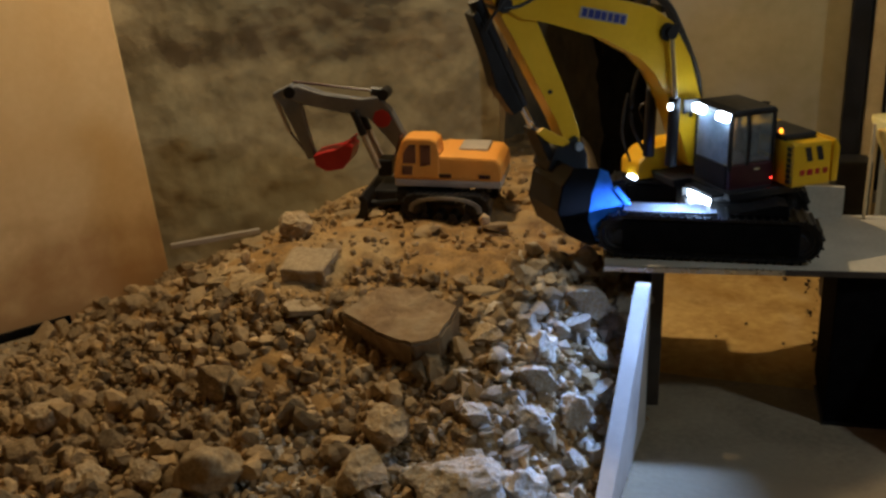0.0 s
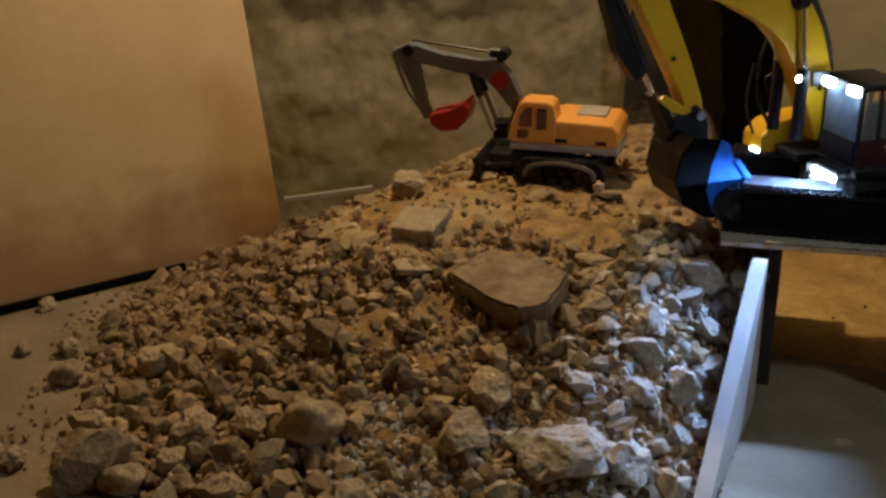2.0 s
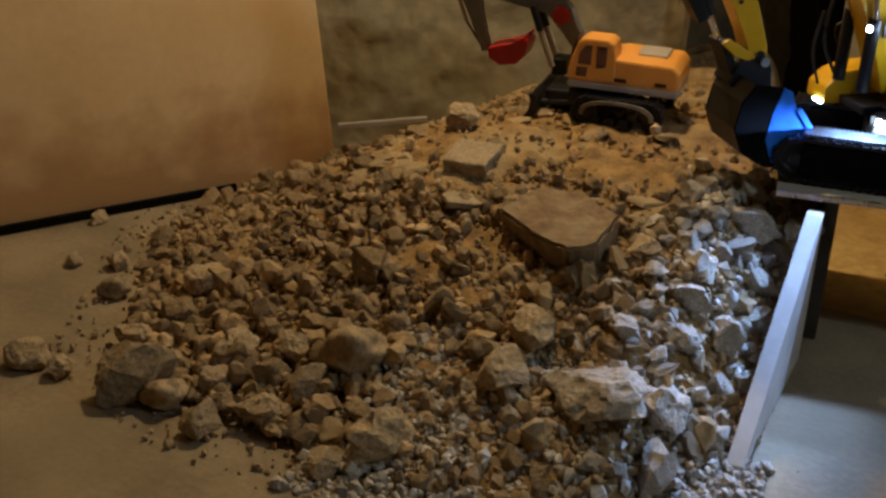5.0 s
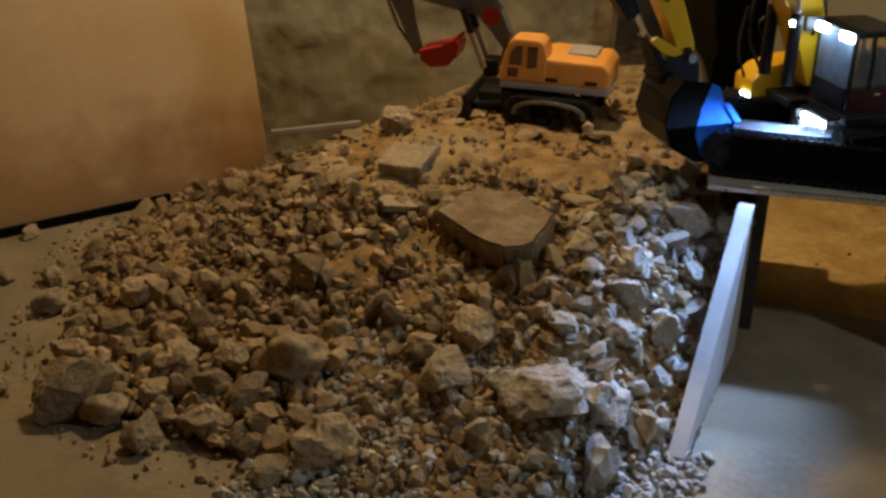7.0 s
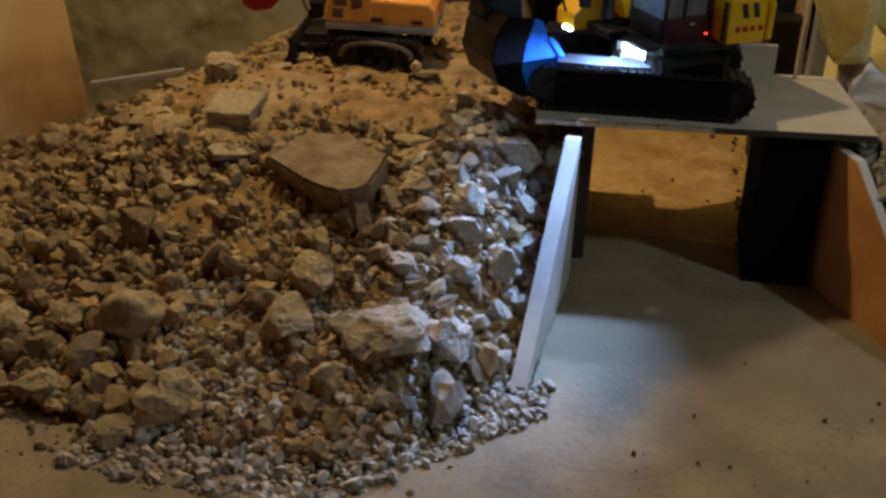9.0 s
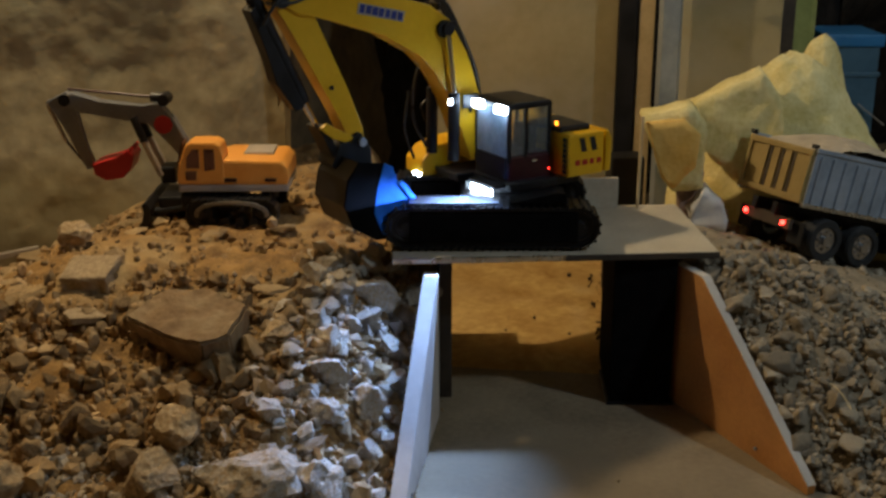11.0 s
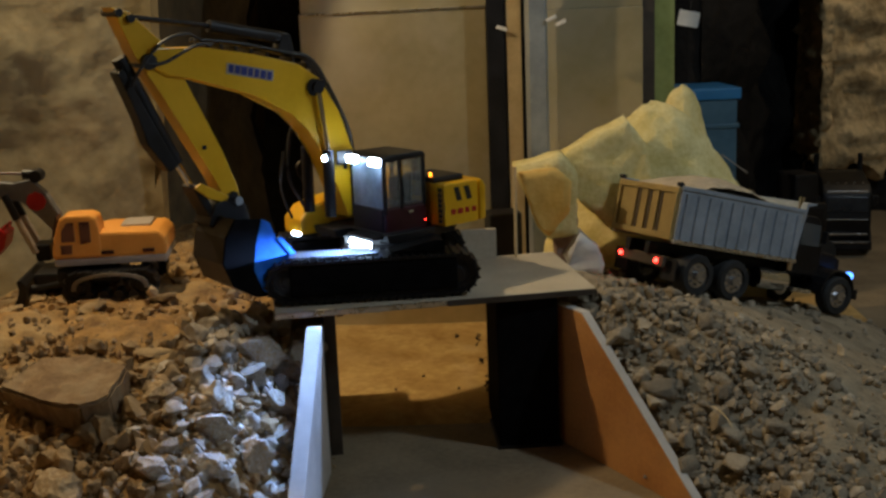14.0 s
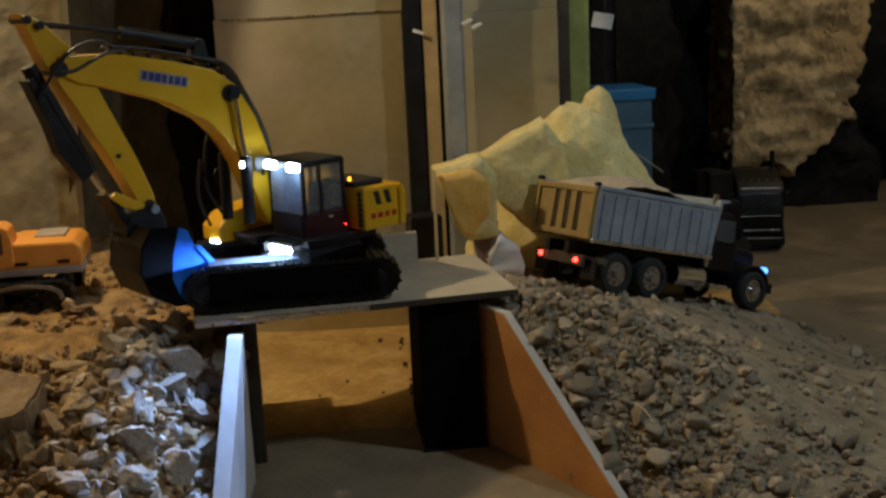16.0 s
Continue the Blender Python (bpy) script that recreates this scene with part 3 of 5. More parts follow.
part("exhaust", rod((-0.12, -0.06, 0.185), (-0.12, -0.06, 0.222), 0.008), BLACK, digger)
for k in range(7):
    part("vent", slab_of((0.003, 0.010, 0.008), pose(-0.0605, 0.094, 0.114 + 0.0098 * k), 0.0005), INK, house, "black lettering bar")
for k in range(2):
    part("vent", profile([(0, 0), (0.012, 0), (0.019, 0.026), (0.007, 0.026)], 0.1045, 0.106, 0, m=pose(-0.104 - 0.024 * k, 0, 0.150)), INK, house, "dark slanted vent grille")
for k, w in enumerate((0.010, 0.012, 0.009, 0.010)):
    part("lettering_bar", slab_of((w, 0.001, 0.010), pose(-0.083 - 0.0165 * k, 0.1055, 0.130), 0), RED, house, "red lettering bar")
# cab
cab = part("cab", slab_of((0.096, 0.108, 0.054), pose(-0.003, 0.013, 0.122), 0.004), MAROON, digger, "dark maroon cab with a lit windscreen")
for x, y in ((0.043, 0.064), (0.043, -0.038), (-0.046, 0.064), (-0.046, -0.038), (0.008, 0.064)):
    part("pillar", slab_of((0.008, 0.006, 0.106), pose(x, y, 0.190, 0, 0, 0), 0.0015), BLACK, cab)
part("roof", profile([(-0.051, 0.236), (0.050, 0.234), (0.048, 0.243), (0.03, 0.247), (-0.044, 0.247)], -0.044, 0.070, 0.003), BLACK, cab, "black cab roof")
part("windscreen", slab_of((0.002, 0.096, 0.100), pose(0.045, 0.013, 0.186), 0), SCREEN, cab, "windscreen with the roof lamps' blue glow in its colour")
part("side_window", slab_of((0.042, 0.002, 0.084), pose(-0.019, 0.066, 0.193), 0), GLASS, cab)
part("side_window", slab_of((0.032, 0.002, 0.084), pose(0.026, 0.066, 0.193), 0), GLASS, cab)
part("rear_window", slab_of((0.002, 0.09, 0.076), pose(-0.047, 0.013, 0.197), 0), GLASS, cab)
part("front_panel", slab_of((0.004, 0.096, 0.05), pose(0.047, 0.013, 0.122), 0.001), BLACK, cab)
part("seat", slab_of((0.03, 0.04, 0.06), pose(-0.03, 0.01, 0.165), 0.006), BLACK, cab)
part("door_handle", slab_of((0.012, 0.004, 0.004), pose(-0.01, 0.0695, 0.138), 0.001), CHROME, cab)
part("side_lamp", ball((-0.045, 0.068, 0.117), 0.0013), LEDRED, cab, "small red side lamp")
part("mirror", slab_of((0.006, 0.016, 0.022), pose(0.055, -0.050, 0.225), 0.002), BLACK, cab)
part("beacon", rod((-0.066, 0.060, 0.190), (-0.066, 0.060, 0.202), 0.0028), LEDAMBER, digger, "glowing amber beacon")
for y in (-0.019, -0.004, 0.053, 0.068):
    part("work_lamp", slab_of((0.012, 0.0135, 0.0155), pose(0.060, y, 0.237), 0.004), LED, digger, "glaring white roof lamp")
for y in (-0.027, -0.009, 0.009, 0.027):
    part("work_lamp", slab_of((0.008, 0.0115, 0.013), pose(0.082, y + 0.034, 0.087), 0.004), LED, digger, "glaring white lamp under the cab")
for y in (-0.116, -0.133):
    part("work_lamp", rod((0.120, y, 0.089), (0.127, y, 0.089), 0.0036), LED, digger, "white lamp on the housing")
part("work_lamp", rod((0.112, -0.022, 0.243), (0.116, -0.022, 0.243), 0.0055), LED, digger, "white lamp on the boom")
# baffles added beside the lamps to keep their light off the boom
part("added_baffle", slab_of((0.034, 0.003, 0.026), pose(0.066, -0.0285, 0.239), 0.001), BLACK, digger, "black plate added to keep lamp light off the boom")
part("added_baffle", slab_of((0.026, 0.003, 0.020), pose(0.080, -0.0035, 0.087), 0.001), BLACK, digger)
part("lamp_rail", slab_of((0.030, 0.084, 0.006), pose(0.066, 0.030, 0.098), 0.0015), BLACK, digger)
part("added_baffle", rod((0.098, -0.034, 0.243), (0.111, -0.022, 0.243), 0.008), BLACK, digger)
part("hand_rail", tube([(0.09, -0.15, 0.185), (0.09, -0.15, 0.222), (-0.03, -0.15, 0.232), (-0.03, -0.15, 0.196)], 0.002), BLACK, digger)

# boom, stick and bucket, all on the plane beside the cab
BY = -0.075
boom = part("boom", profile([(0.425, 0.462), (0.330, 0.458), (0.228, 0.439), (0.142, 0.417), (0.099, 0.388), (0.060, 0.324), (0.030, 0.235), (0.010, 0.130), (0.050, 0.120), (0.080, 0.200), (0.103, 0.258), (0.128, 0.298), (0.160, 0.330), (0.235, 0.368), (0.338, 0.405), (0.395, 0.414), (0.432, 0.435)], BY - 0.028, BY + 0.028, 0.003), YELLOW, digger, "cranked yellow boom with a dark blue lettering bar")
part("lettering_plate", slab_of((0.094, 0.0010, 0.019), pose(0.2405, BY + 0.0284, 0.409, 0, -12.5, 0), 0), LIGHTGREY, boom, "pale sticker behind the lettering")
for k, w in enumerate((0.011, 0.012, 0.014, 0.011, 0.010, 0.012, 0.011)):
    part("lettering_bar", slab_of((w * 0.8, 0.0012, 0.014), pose(0.278 - 0.0125 * k, BY + 0.0293, 0.418 - 0.0030 * k, 0, -11, 0), 0), INKBLUE, boom, "dark blue lettering bar")
part("pivot_boss", rod((0.112, BY - 0.034, 0.372), (0.112, BY + 0.036, 0.372), 0.016, None, 24), BLACK, boom, "black pivot boss")
part("pivot_boss", rod((0.428, BY - 0.034, 0.440), (0.428, BY + 0.034, 0.440), 0.013, None, 20), BLACK, boom)
part("pivot_boss", rod((0.03, BY - 0.036, 0.130), (0.03, BY + 0.036, 0.130), 0.014, None, 20), BLACK, boom)
stick = part("stick", profile([(0.482, 0.532), (0.452, 0.524), (0.402, 0.476), (0.382, 0.448), (0.366, 0.412), (0.306, 0.282), (0.278, 0.211), (0.276, 0.190), (0.290, 0.182), (0.306, 0.188), (0.324, 0.232), (0.408, 0.384), (0.448, 0.450)], BY - 0.022, BY + 0.022, 0.003), YELLOW, digger, "yellow dipper stick")
for p in ((0.472, 0.522), (0.452, 0.512), (0.290, 0.196)):
    part("pin", rod((p[0], BY - 0.03, p[1]), (p[0], BY + 0.03, p[1]), 0.007, None, 16), BLACK, stick)
part("bolt", rod((0.338, BY + 0.0215, 0.286), (0.338, BY + 0.0245, 0.286), 0.004), BLACK, stick)
# cylinders
part("bucket_cylinder", rod((0.468, BY, 0.448), (0.382, BY, 0.262), 0.013, None, 18), BLACK, digger, "black bucket cylinder")
part("cylinder_guard", profile([(0.470, 0.432), (0.480, 0.424), (0.452, 0.352), (0.438, 0.300), (0.404, 0.250), (0.386, 0.258)], BY - 0.018, BY + 0.018, 0.002), BLACK, digger)
part("cylinder_rod", rod((0.382, BY, 0.262), (0.354, BY, 0.210), 0.0055, None, 14), CHROME, digger, "bright chrome piston rod")
part("link", profile([(0.366, 0.218), (0.352, 0.226), (0.300, 0.196), (0.304, 0.184), (0.34, 0.196)], BY + 0.022, BY + 0.030, 0.002), YELLOW, digger)
part("link", profile([(0.366, 0.218), (0.352, 0.222), (0.318, 0.150), (0.330, 0.142)], BY - 0.026, BY + 0.026, 0.002), BLACK, digger)
part("stick_cylinder", rod((0.150, BY, 0.462), (0.300, BY, 0.492), 0.011, None, 18), BLACK, digger)
part("cylinder_rod", rod((0.300, BY, 0.492), (0.466, BY, 0.517), 0.005, None, 14), BLACK, digger)
part("cylinder_lug", profile([(0.135, 0.426), (0.175, 0.436), (0.160, 0.472), (0.145, 0.470)], BY - 0.012, BY + 0.012, 0.002), BLACK, digger)
for y in (BY + 0.038, BY - 0.038):
    part("boom_cylinder", rod((0.098, y, 0.130), (0.096, y, 0.255), 0.011, None, 18), BLACK, digger, "black boom cylinder")
    part("cylinder_rod", rod((0.096, y, 0.255), (0.110, y, 0.370), 0.0055, None, 14), CHROME, digger)
    part("cylinder_eye", rod((0.110, y - 0.006, 0.372), (0.110, y + 0.006, 0.372), 0.011), BLACK, digger)
for k in range(3):
    y = BY - 0.015 + 0.014 * k
    part("hose", tube([(0.02, y, 0.20), (0.032, y, 0.285), (0.074, y, 0.376), (0.108, y, 0.424), (0.16, y, 0.438), (0.26, y, 0.461), (0.33, y, 0.470)], 0.0035), HOSE, digger)
part("hose", tube([(0.33, BY + 0.03, 0.468), (0.36, BY + 0.034, 0.482), (0.405, BY + 0.034, 0.470), (0.445, BY + 0.032, 0.43), (0.462, BY + 0.028, 0.40)], 0.003), HOSE, digger)
part("hose", tube([(0.31, BY + 0.03, 0.462), (0.345, BY + 0.036, 0.462), (0.40, BY + 0.034, 0.438), (0.43, BY + 0.032, 0.436)], 0.0028), HOSE, digger)
part("hose", tube([(0.105, -0.118, 0.14), (0.135, -0.118, 0.20), (0.128, -0.118, 0.28), (0.10, -0.112, 0.33)], 0.0035), HOSE, digger)
part("hose", tube([(0.13, -0.125, 0.12), (0.150, -0.125, 0.18), (0.142, -0.122, 0.25)], 0.003), HOSE, digger)
for x, z in ((0.20, 0.431), (0.232, 0.438), (0.262, 0.445), (0.290, 0.450), (0.315, 0.454), (0.148, 0.418), (0.118, 0.406), (0.086, 0.372)):
    part("hose_clamp", slab_of((0.006, 0.046, 0.012), pose(x, BY, z + 0.005), 0.002), BLACK, boom)
# bucket: two cheeks, a curved shell, a cutting edge and teeth


def hung(bm):
    bmesh.ops.translate(bm, vec=(0.002, 0.0325, 0.0), verts=bm.verts)
    return bm


cheek = [(0.300, 0.172), (0.272, 0.150), (0.240, 0.112), (0.186, 0.040), (0.238, 0.016), (0.290, 0.020), (0.335, 0.048), (0.352, 0.090), (0.344, 0.135), (0.322, 0.165)]
arc = cheek[3:]
inner = [(x + 0.10 * (0.262 - x), z + 0.10 * (0.10 - z)) for x, z in arc]
bm = profile(arc + inner[::-1], BY - 0.0535, BY + 0.0545)
bucket = part("bucket", hung(bm), BLACK, digger, "digging bucket with blue cheeks and a black worn shell")
for y in (BY - 0.058, BY + 0.055):
    part("cheek", hung(profile([(0.272, 0.158), (0.256, 0.150), (0.246, 0.120), (0.178, 0.048), (0.262, 0.020), (0.278, 0.030), (0.294, 0.070), (0.288, 0.115)], y, y + 0.004, 0.001)), BLUE, bucket, "blue painted cheek plate")
    # rear half of the cheek, with the unlit shade put in as black
    part("cheek", hung(profile([(0.2725, 0.1585), (0.2885, 0.115), (0.2945, 0.070), (0.2785, 0.0295), (0.2635, 0.019), (0.290, 0.020), (0.335, 0.048), (0.352, 0.090), (0.344, 0.135), (0.322, 0.165)], y, y + 0.0035, 0.001)), BLACKTRIM, bucket, "rear of the cheek plate, black for the unlit shade")
part("hanger", profile([(0.316, 0.120), (0.262, 0.120), (0.266, 0.170), (0.276, 0.190), (0.296, 0.20), (0.330, 0.185), (0.345, 0.15)], BY - 0.030, BY + 0.030, 0.003), BLACK, bucket)
part("hanger_pin", rod((0.285, BY - 0.036, 0.186), (0.285, BY + 0.036, 0.186), 0.008, None, 16), STEEL, bucket)
part("hanger_pin", rod((0.325, BY - 0.036, 0.150), (0.325, BY + 0.036, 0.150), 0.007, None, 16), STEEL, bucket)
for k in range(5):
    part("tooth", hung(profile([(0, -0.004), (0.024, -0.006), (0.024, 0.007), (0.0, 0.001)], -0.006, 0.006, 0.001, m=pose(0.166, BY - 0.046 + 0.023 * k, 0.036, 0, 22, 0))), BLUE, bucket)
part("side_cutter", hung(profile([(0.186, 0.040), (0.245, 0.118), (0.236, 0.122), (0.178, 0.048)], BY + 0.054, BY + 0.061, 0.001)), BLUE, bucket)

# ---- the excavator's lamps ----
DIG = pose(-0.11, 0.23, 0.302, 0, 0, 220)


def at_digger(x, y, z):
    return tuple(DIG @ Vector((x, y, z)))


for p, q, watts, wide in (((0.074, -0.010, 0.240), (0.52, 0.34, -0.30), 29, 44), ((0.074, 0.060, 0.240), (0.38, 0.25, -0.22), 34, 54), ((0.096, 0.030, 0.092), (0.5, 0.22, 0.20), 5, 64), ((0.096, 0.060, 0.092), (0.21, 0.03, 0.060), 21, 60), ((0.130, -0.125, 0.090), (0.5, -0.16, 0.05), 0.5, 100)):
    lamp("work_lamp_beam", "SPOT", at_digger(*p), at_digger(*q), watts, COOL, 0.006, wide, 1.0)

# ---- the orange excavator ----
zig = thing("crawler_excavator", "small orange plastic excavator with grey arm and red bucket", "model excavator", pose(-0.732, 0.318, 0.266, 0, 0, 8))
for y in (-0.075, 0.075):
    crawler(zig, 0.006, 0.125, 0.034, 0.028, y - 0.024, y + 0.024, 28, 0.004, Matrix(), "black plastic crawler belt")
    turns = [math.pi * k / 12 for k in range(13)]
    arch = [(0.066 + 0.074 * math.cos(a), 0.030 + 0.032 * math.sin(a) ** 0.7) for a in turns]
    inner = [(0.066 + 0.066 * math.cos(a), 0.028 + 0.027 * math.sin(a) ** 0.7) for a in turns]
    part("track_frame", profile(arch + inner[::-1], y - 0.028, y - 0.023), GUARD, zig, "dusty dark grey arched track guard")
    part("idler", wheel_disc(0.006, 0.034, 0.022, y - 0.018, y + 0.018), BLACK, zig)
    part("sprocket", wheel_disc(0.125, 0.034, 0.022, y - 0.018, y + 0.018), BLACK, zig)
    for k in range(4):
        part("track_roller", rod((0.024 + 0.028 * k, y - 0.02, 0.016), (0.024 + 0.028 * k, y + 0.02, 0.016), 0.009), BLACK, zig)
part("car_body", slab_of((0.12, 0.13, 0.035), pose(0.02, 0, 0.05), 0.006), BLACK, zig)
part("outrigger", slab_of((0.060, 0.11, 0.022), pose(-0.058, 0, 0.046), 0.006), BLACK, zig, "black dozer blade mount")
part("dozer_blade", profile([(-0.122, 0.006), (-0.104, 0.002), (-0.094, 0.020), (-0.094, 0.044), (-0.104, 0.056), (-0.112, 0.052), (-0.106, 0.036), (-0.110, 0.018)], -0.095, 0.095, 0.002), BLACK, zig, "black curved dozer blade")
for y in (-0.05, 0.05):
    part("blade_arm", rod((-0.10, y, 0.026), (0.0, y, 0.040), 0.008), BLACK, zig)
part("slew_ring", rod((0.03, 0, 0.06), (0.03, 0, 0.075), 0.05, None, 28), BLACK, zig)
part("skirt", slab_of((0.217, 0.150, 0.014), pose(0.068, 0, 0.080), 0.004), LIGHTGREY, zig, "pale grey lower skirt")
body = part("house", profile([(-0.042, 0.086), (0.175, 0.086), (0.178, 0.100), (0.176, 0.120), (0.163, 0.134), (0.050, 0.137), (-0.042, 0.115)], -0.072, 0.072, 0.006), ORANGE, zig, "orange plastic engine house")
part("cab", profile([(-0.042, 0.090), (0.052, 0.090), (0.050, 0.145), (0.046, 0.166), (0.034, 0.173), (-0.012, 0.173), (-0.024, 0.166), (-0.038, 0.125)], -0.076, -0.010, 0.005), ORANGE, zig, "orange cab with dark windows")
for pts in ([(-0.022, 0.122), (0.004, 0.122), (0.004, 0.160), (-0.008, 0.160), (-0.020, 0.144)], [(0.014, 0.116), (0.034, 0.120), (0.034, 0.160), (0.014, 0.160)], [(-0.024, 0.098), (-0.004, 0.098), (-0.002, 0.116), (-0.024, 0.116)]):
    part("side_window", profile(pts, -0.0775, -0.075, 0.0), BROWNGLASS, zig, "dark brown window")
part("windscreen", slab_of((0.002, 0.05, 0.045), pose(-0.035, -0.043, 0.150, 0, 16, 0), 0), MAROON, zig)
for x, w in ((0.028, 0.024), (0.060, 0.030), (0.142, 0.022)):
    part("vent", slab_of((w, 0.002, 0.007), pose(x, -0.0735, 0.097), 0), MAROON, zig, "dark vent slot")
part("engine_deck", slab_of((0.060, 0.075, 0.014), pose(0.112, 0.022, 0.133), 0.004), LIGHTGREY, zig, "grey raised engine deck")


def arm(bm):
    bmesh.ops.translate(bm, vec=(-0.014, 0, -0.026), verts=bm.verts)
    return bm


part("boom", arm(profile([(-0.262, 0.278), (-0.245, 0.282), (-0.190, 0.264), (-0.110, 0.252), (-0.075, 0.262), (-0.045, 0.230), (-0.006, 0.150), (-0.030, 0.140), (-0.062, 0.188), (-0.095, 0.222), (-0.150, 0.228), (-0.232, 0.242), (-0.266, 0.257)], 0.006, 0.036, 0.003)), GREYPL, zig, "dark grey cranked boom")
part("emblem", arm(rod((-0.066, 0.006, 0.218), (-0.066, 0.0035, 0.218), 0.0195, None, 8)), RED, zig, "red octagonal emblem")
part("stick", arm(profile([(-0.300, 0.264), (-0.258, 0.284), (-0.244, 0.264), (-0.236, 0.20), (-0.212, 0.128), (-0.230, 0.124), (-0.262, 0.20), (-0.282, 0.237)], 0.010, 0.032, 0.003)), GREYPL, zig, "dark grey stick")
part("joint", arm(rod((-0.260, 0.002, 0.268), (-0.260, 0.040, 0.268), 0.012, None, 18)), BLACK, zig)
part("joint", arm(rod((-0.062, 0.000, 0.268), (-0.062, 0.040, 0.268), 0.012, None, 18)), BLACK, zig)
part("stick_cylinder", arm(rod((-0.090, 0.021, 0.272), (-0.062, 0.021, 0.270), 0.010)), BLACK, zig)
part("cylinder_rod", arm(rod((-0.256, 0.021, 0.288), (-0.088, 0.021, 0.272), 0.0028)), MAROON, zig, "thin brown cylinder rod")
part("bucket_cylinder", arm(rod((-0.300, 0.021, 0.258), (-0.268, 0.021, 0.180), 0.004)), LIGHTGREY, zig)
part("cylinder_rod", arm(rod((-0.268, 0.021, 0.180), (-0.226, 0.021, 0.124), 0.0025)), MAROON, zig)
for y in (-0.002, 0.044):
    part("boom_cylinder", arm(rod((-0.075, y, 0.115), (-0.105, y, 0.185), 0.007)), LIGHTGREY, zig, "pale boom cylinder")
    part("cylinder_rod", arm(rod((-0.105, y, 0.185), (-0.124, y, 0.235), 0.008)), BLACK, zig)
part("boom_mount", arm(slab_of((0.03, 0.05, 0.035), pose(-0.062, 0.02, 0.115), 0.005)), BLACK, zig)
scoop = part("bucket", arm(profile([(-0.212, 0.140), (-0.180, 0.150), (-0.158, 0.152), (-0.138, 0.170), (-0.126, 0.158), (-0.134, 0.130), (-0.150, 0.112), (-0.185, 0.106), (-0.208, 0.118)], -0.012, 0.054, 0.003)), RED, zig, "red plastic bucket")
for k in range(4):
    part("tooth", slab_of((0.012, 0.006, 0.006), pose(-0.148, -0.006 + 0.018 * k, 0.142, 0, -60, 0), 0.001), RED, scoop)

# ---- the tipper lorry ----
lorry = thing("tipper_truck", "model tipper lorry with a ribbed grey body of sand", "model truck", pose(TRUCK[0], TRUCK[1], TRUCK[2], -1.9, TRUCK[4], TRUCK[3]))


def truck_wheel(x, y, z, r, w, name="wheel"):
    hub = part(name, rod((x, y - w / 2, z), (x, y + w / 2, z), r * 0.60, None, 24), RIM, lorry, "dull chrome wheel")
    bm = bmesh.new()
    rings = []
    for yy, rr in ((-0.5, 0.64), (-0.5, 0.92), (-0.36, 1.0), (0.36, 1.0), (0.5, 0.92), (0.5, 0.64)):
        rings.append([bm.verts.new((x + rr * r * math.cos(2 * math.pi * k / 36), y + yy * (w + 0.008), z + rr * r * math.sin(2 * math.pi * k / 36))) for k in range(36)])
    for one, two in zip(rings, rings[1:] + rings[:1]):
        for k in range(36):
            bm.faces.new((one[k], one[(k + 1) % 36], two[(k + 1) % 36], two[k]))
    part("tyre", bm, TYRE, hub, "black rubber tyre")
    side = 1 if y > 0 else -1
    part("hub_cap", rod((x, y + side * w * 0.4, z), (x, y + side * (w * 0.5 + 0.008), z), r * 0.22, None, 16), RIM, hub)
    for k in range(8):
        a = 2 * math.pi * k / 8
        part("wheel_nut", rod((x + 0.42 * r * math.cos(a), y + side * w * 0.48, z + 0.42 * r * math.sin(a)), (x + 0.42 * r * math.cos(a), y + side * (w * 0.5 + 0.004), z + 0.42 * r * math.sin(a)), 0.0024, None, 6), RIM, hub)


for x in (0, 0.097):
    for y in (-0.078, 0.078):
        truck_wheel(x, y, 0.042, 0.0415, 0.034)
for y in (-0.082, 0.082):
    truck_wheel(0.402, y, 0.042, 0.0415, 0.024)
part("chassis", slab_of((0.53, 0.014, 0.024), pose(0.18, -0.03, 0.080), 0.002), BLACK, lorry)
part("chassis", slab_of((0.53, 0.014, 0.024), pose(0.18, 0.03, 0.080), 0.002), BLACK, lorry)
part("axle", rod((0, -0.07, 0.042), (0, 0.07, 0.042), 0.008), BLACK, lorry)
part("axle", rod((0.097, -0.07, 0.042), (0.097, 0.07, 0.042), 0.008), BLACK, lorry)
part("axle", rod((0.402, -0.075, 0.042), (0.402, 0.075, 0.042), 0.006), BLACK, lorry)
part("rear_bar", slab_of((0.008, 0.15, 0.022), pose(-0.072, 0, 0.058), 0.002), DARKWOOD, lorry, "dark rear lamp board")
for y in (-0.045, 0.045):
    part("tail_lamp", rod((-0.075, 1.25 * y, 0.058), (-0.080, 1.25 * y, 0.058), 0.0046), LEDRED, lorry, "glowing red tail lamp")
    part("mud_flap", slab_of((0.003, 0.042, 0.045), pose(-0.056, y * 1.66, 0.045), 0.001), BLACK, lorry)
x0, x1, zb, zt = -0.078, 0.253, 0.101, 0.206
tip = part("tipper_floor", slab_of((0.331, 0.186, 0.006), pose((x0 + x1) / 2, 0, zb + 0.003), 0.001), STEEL, lorry, "dull grey steel tipper body")
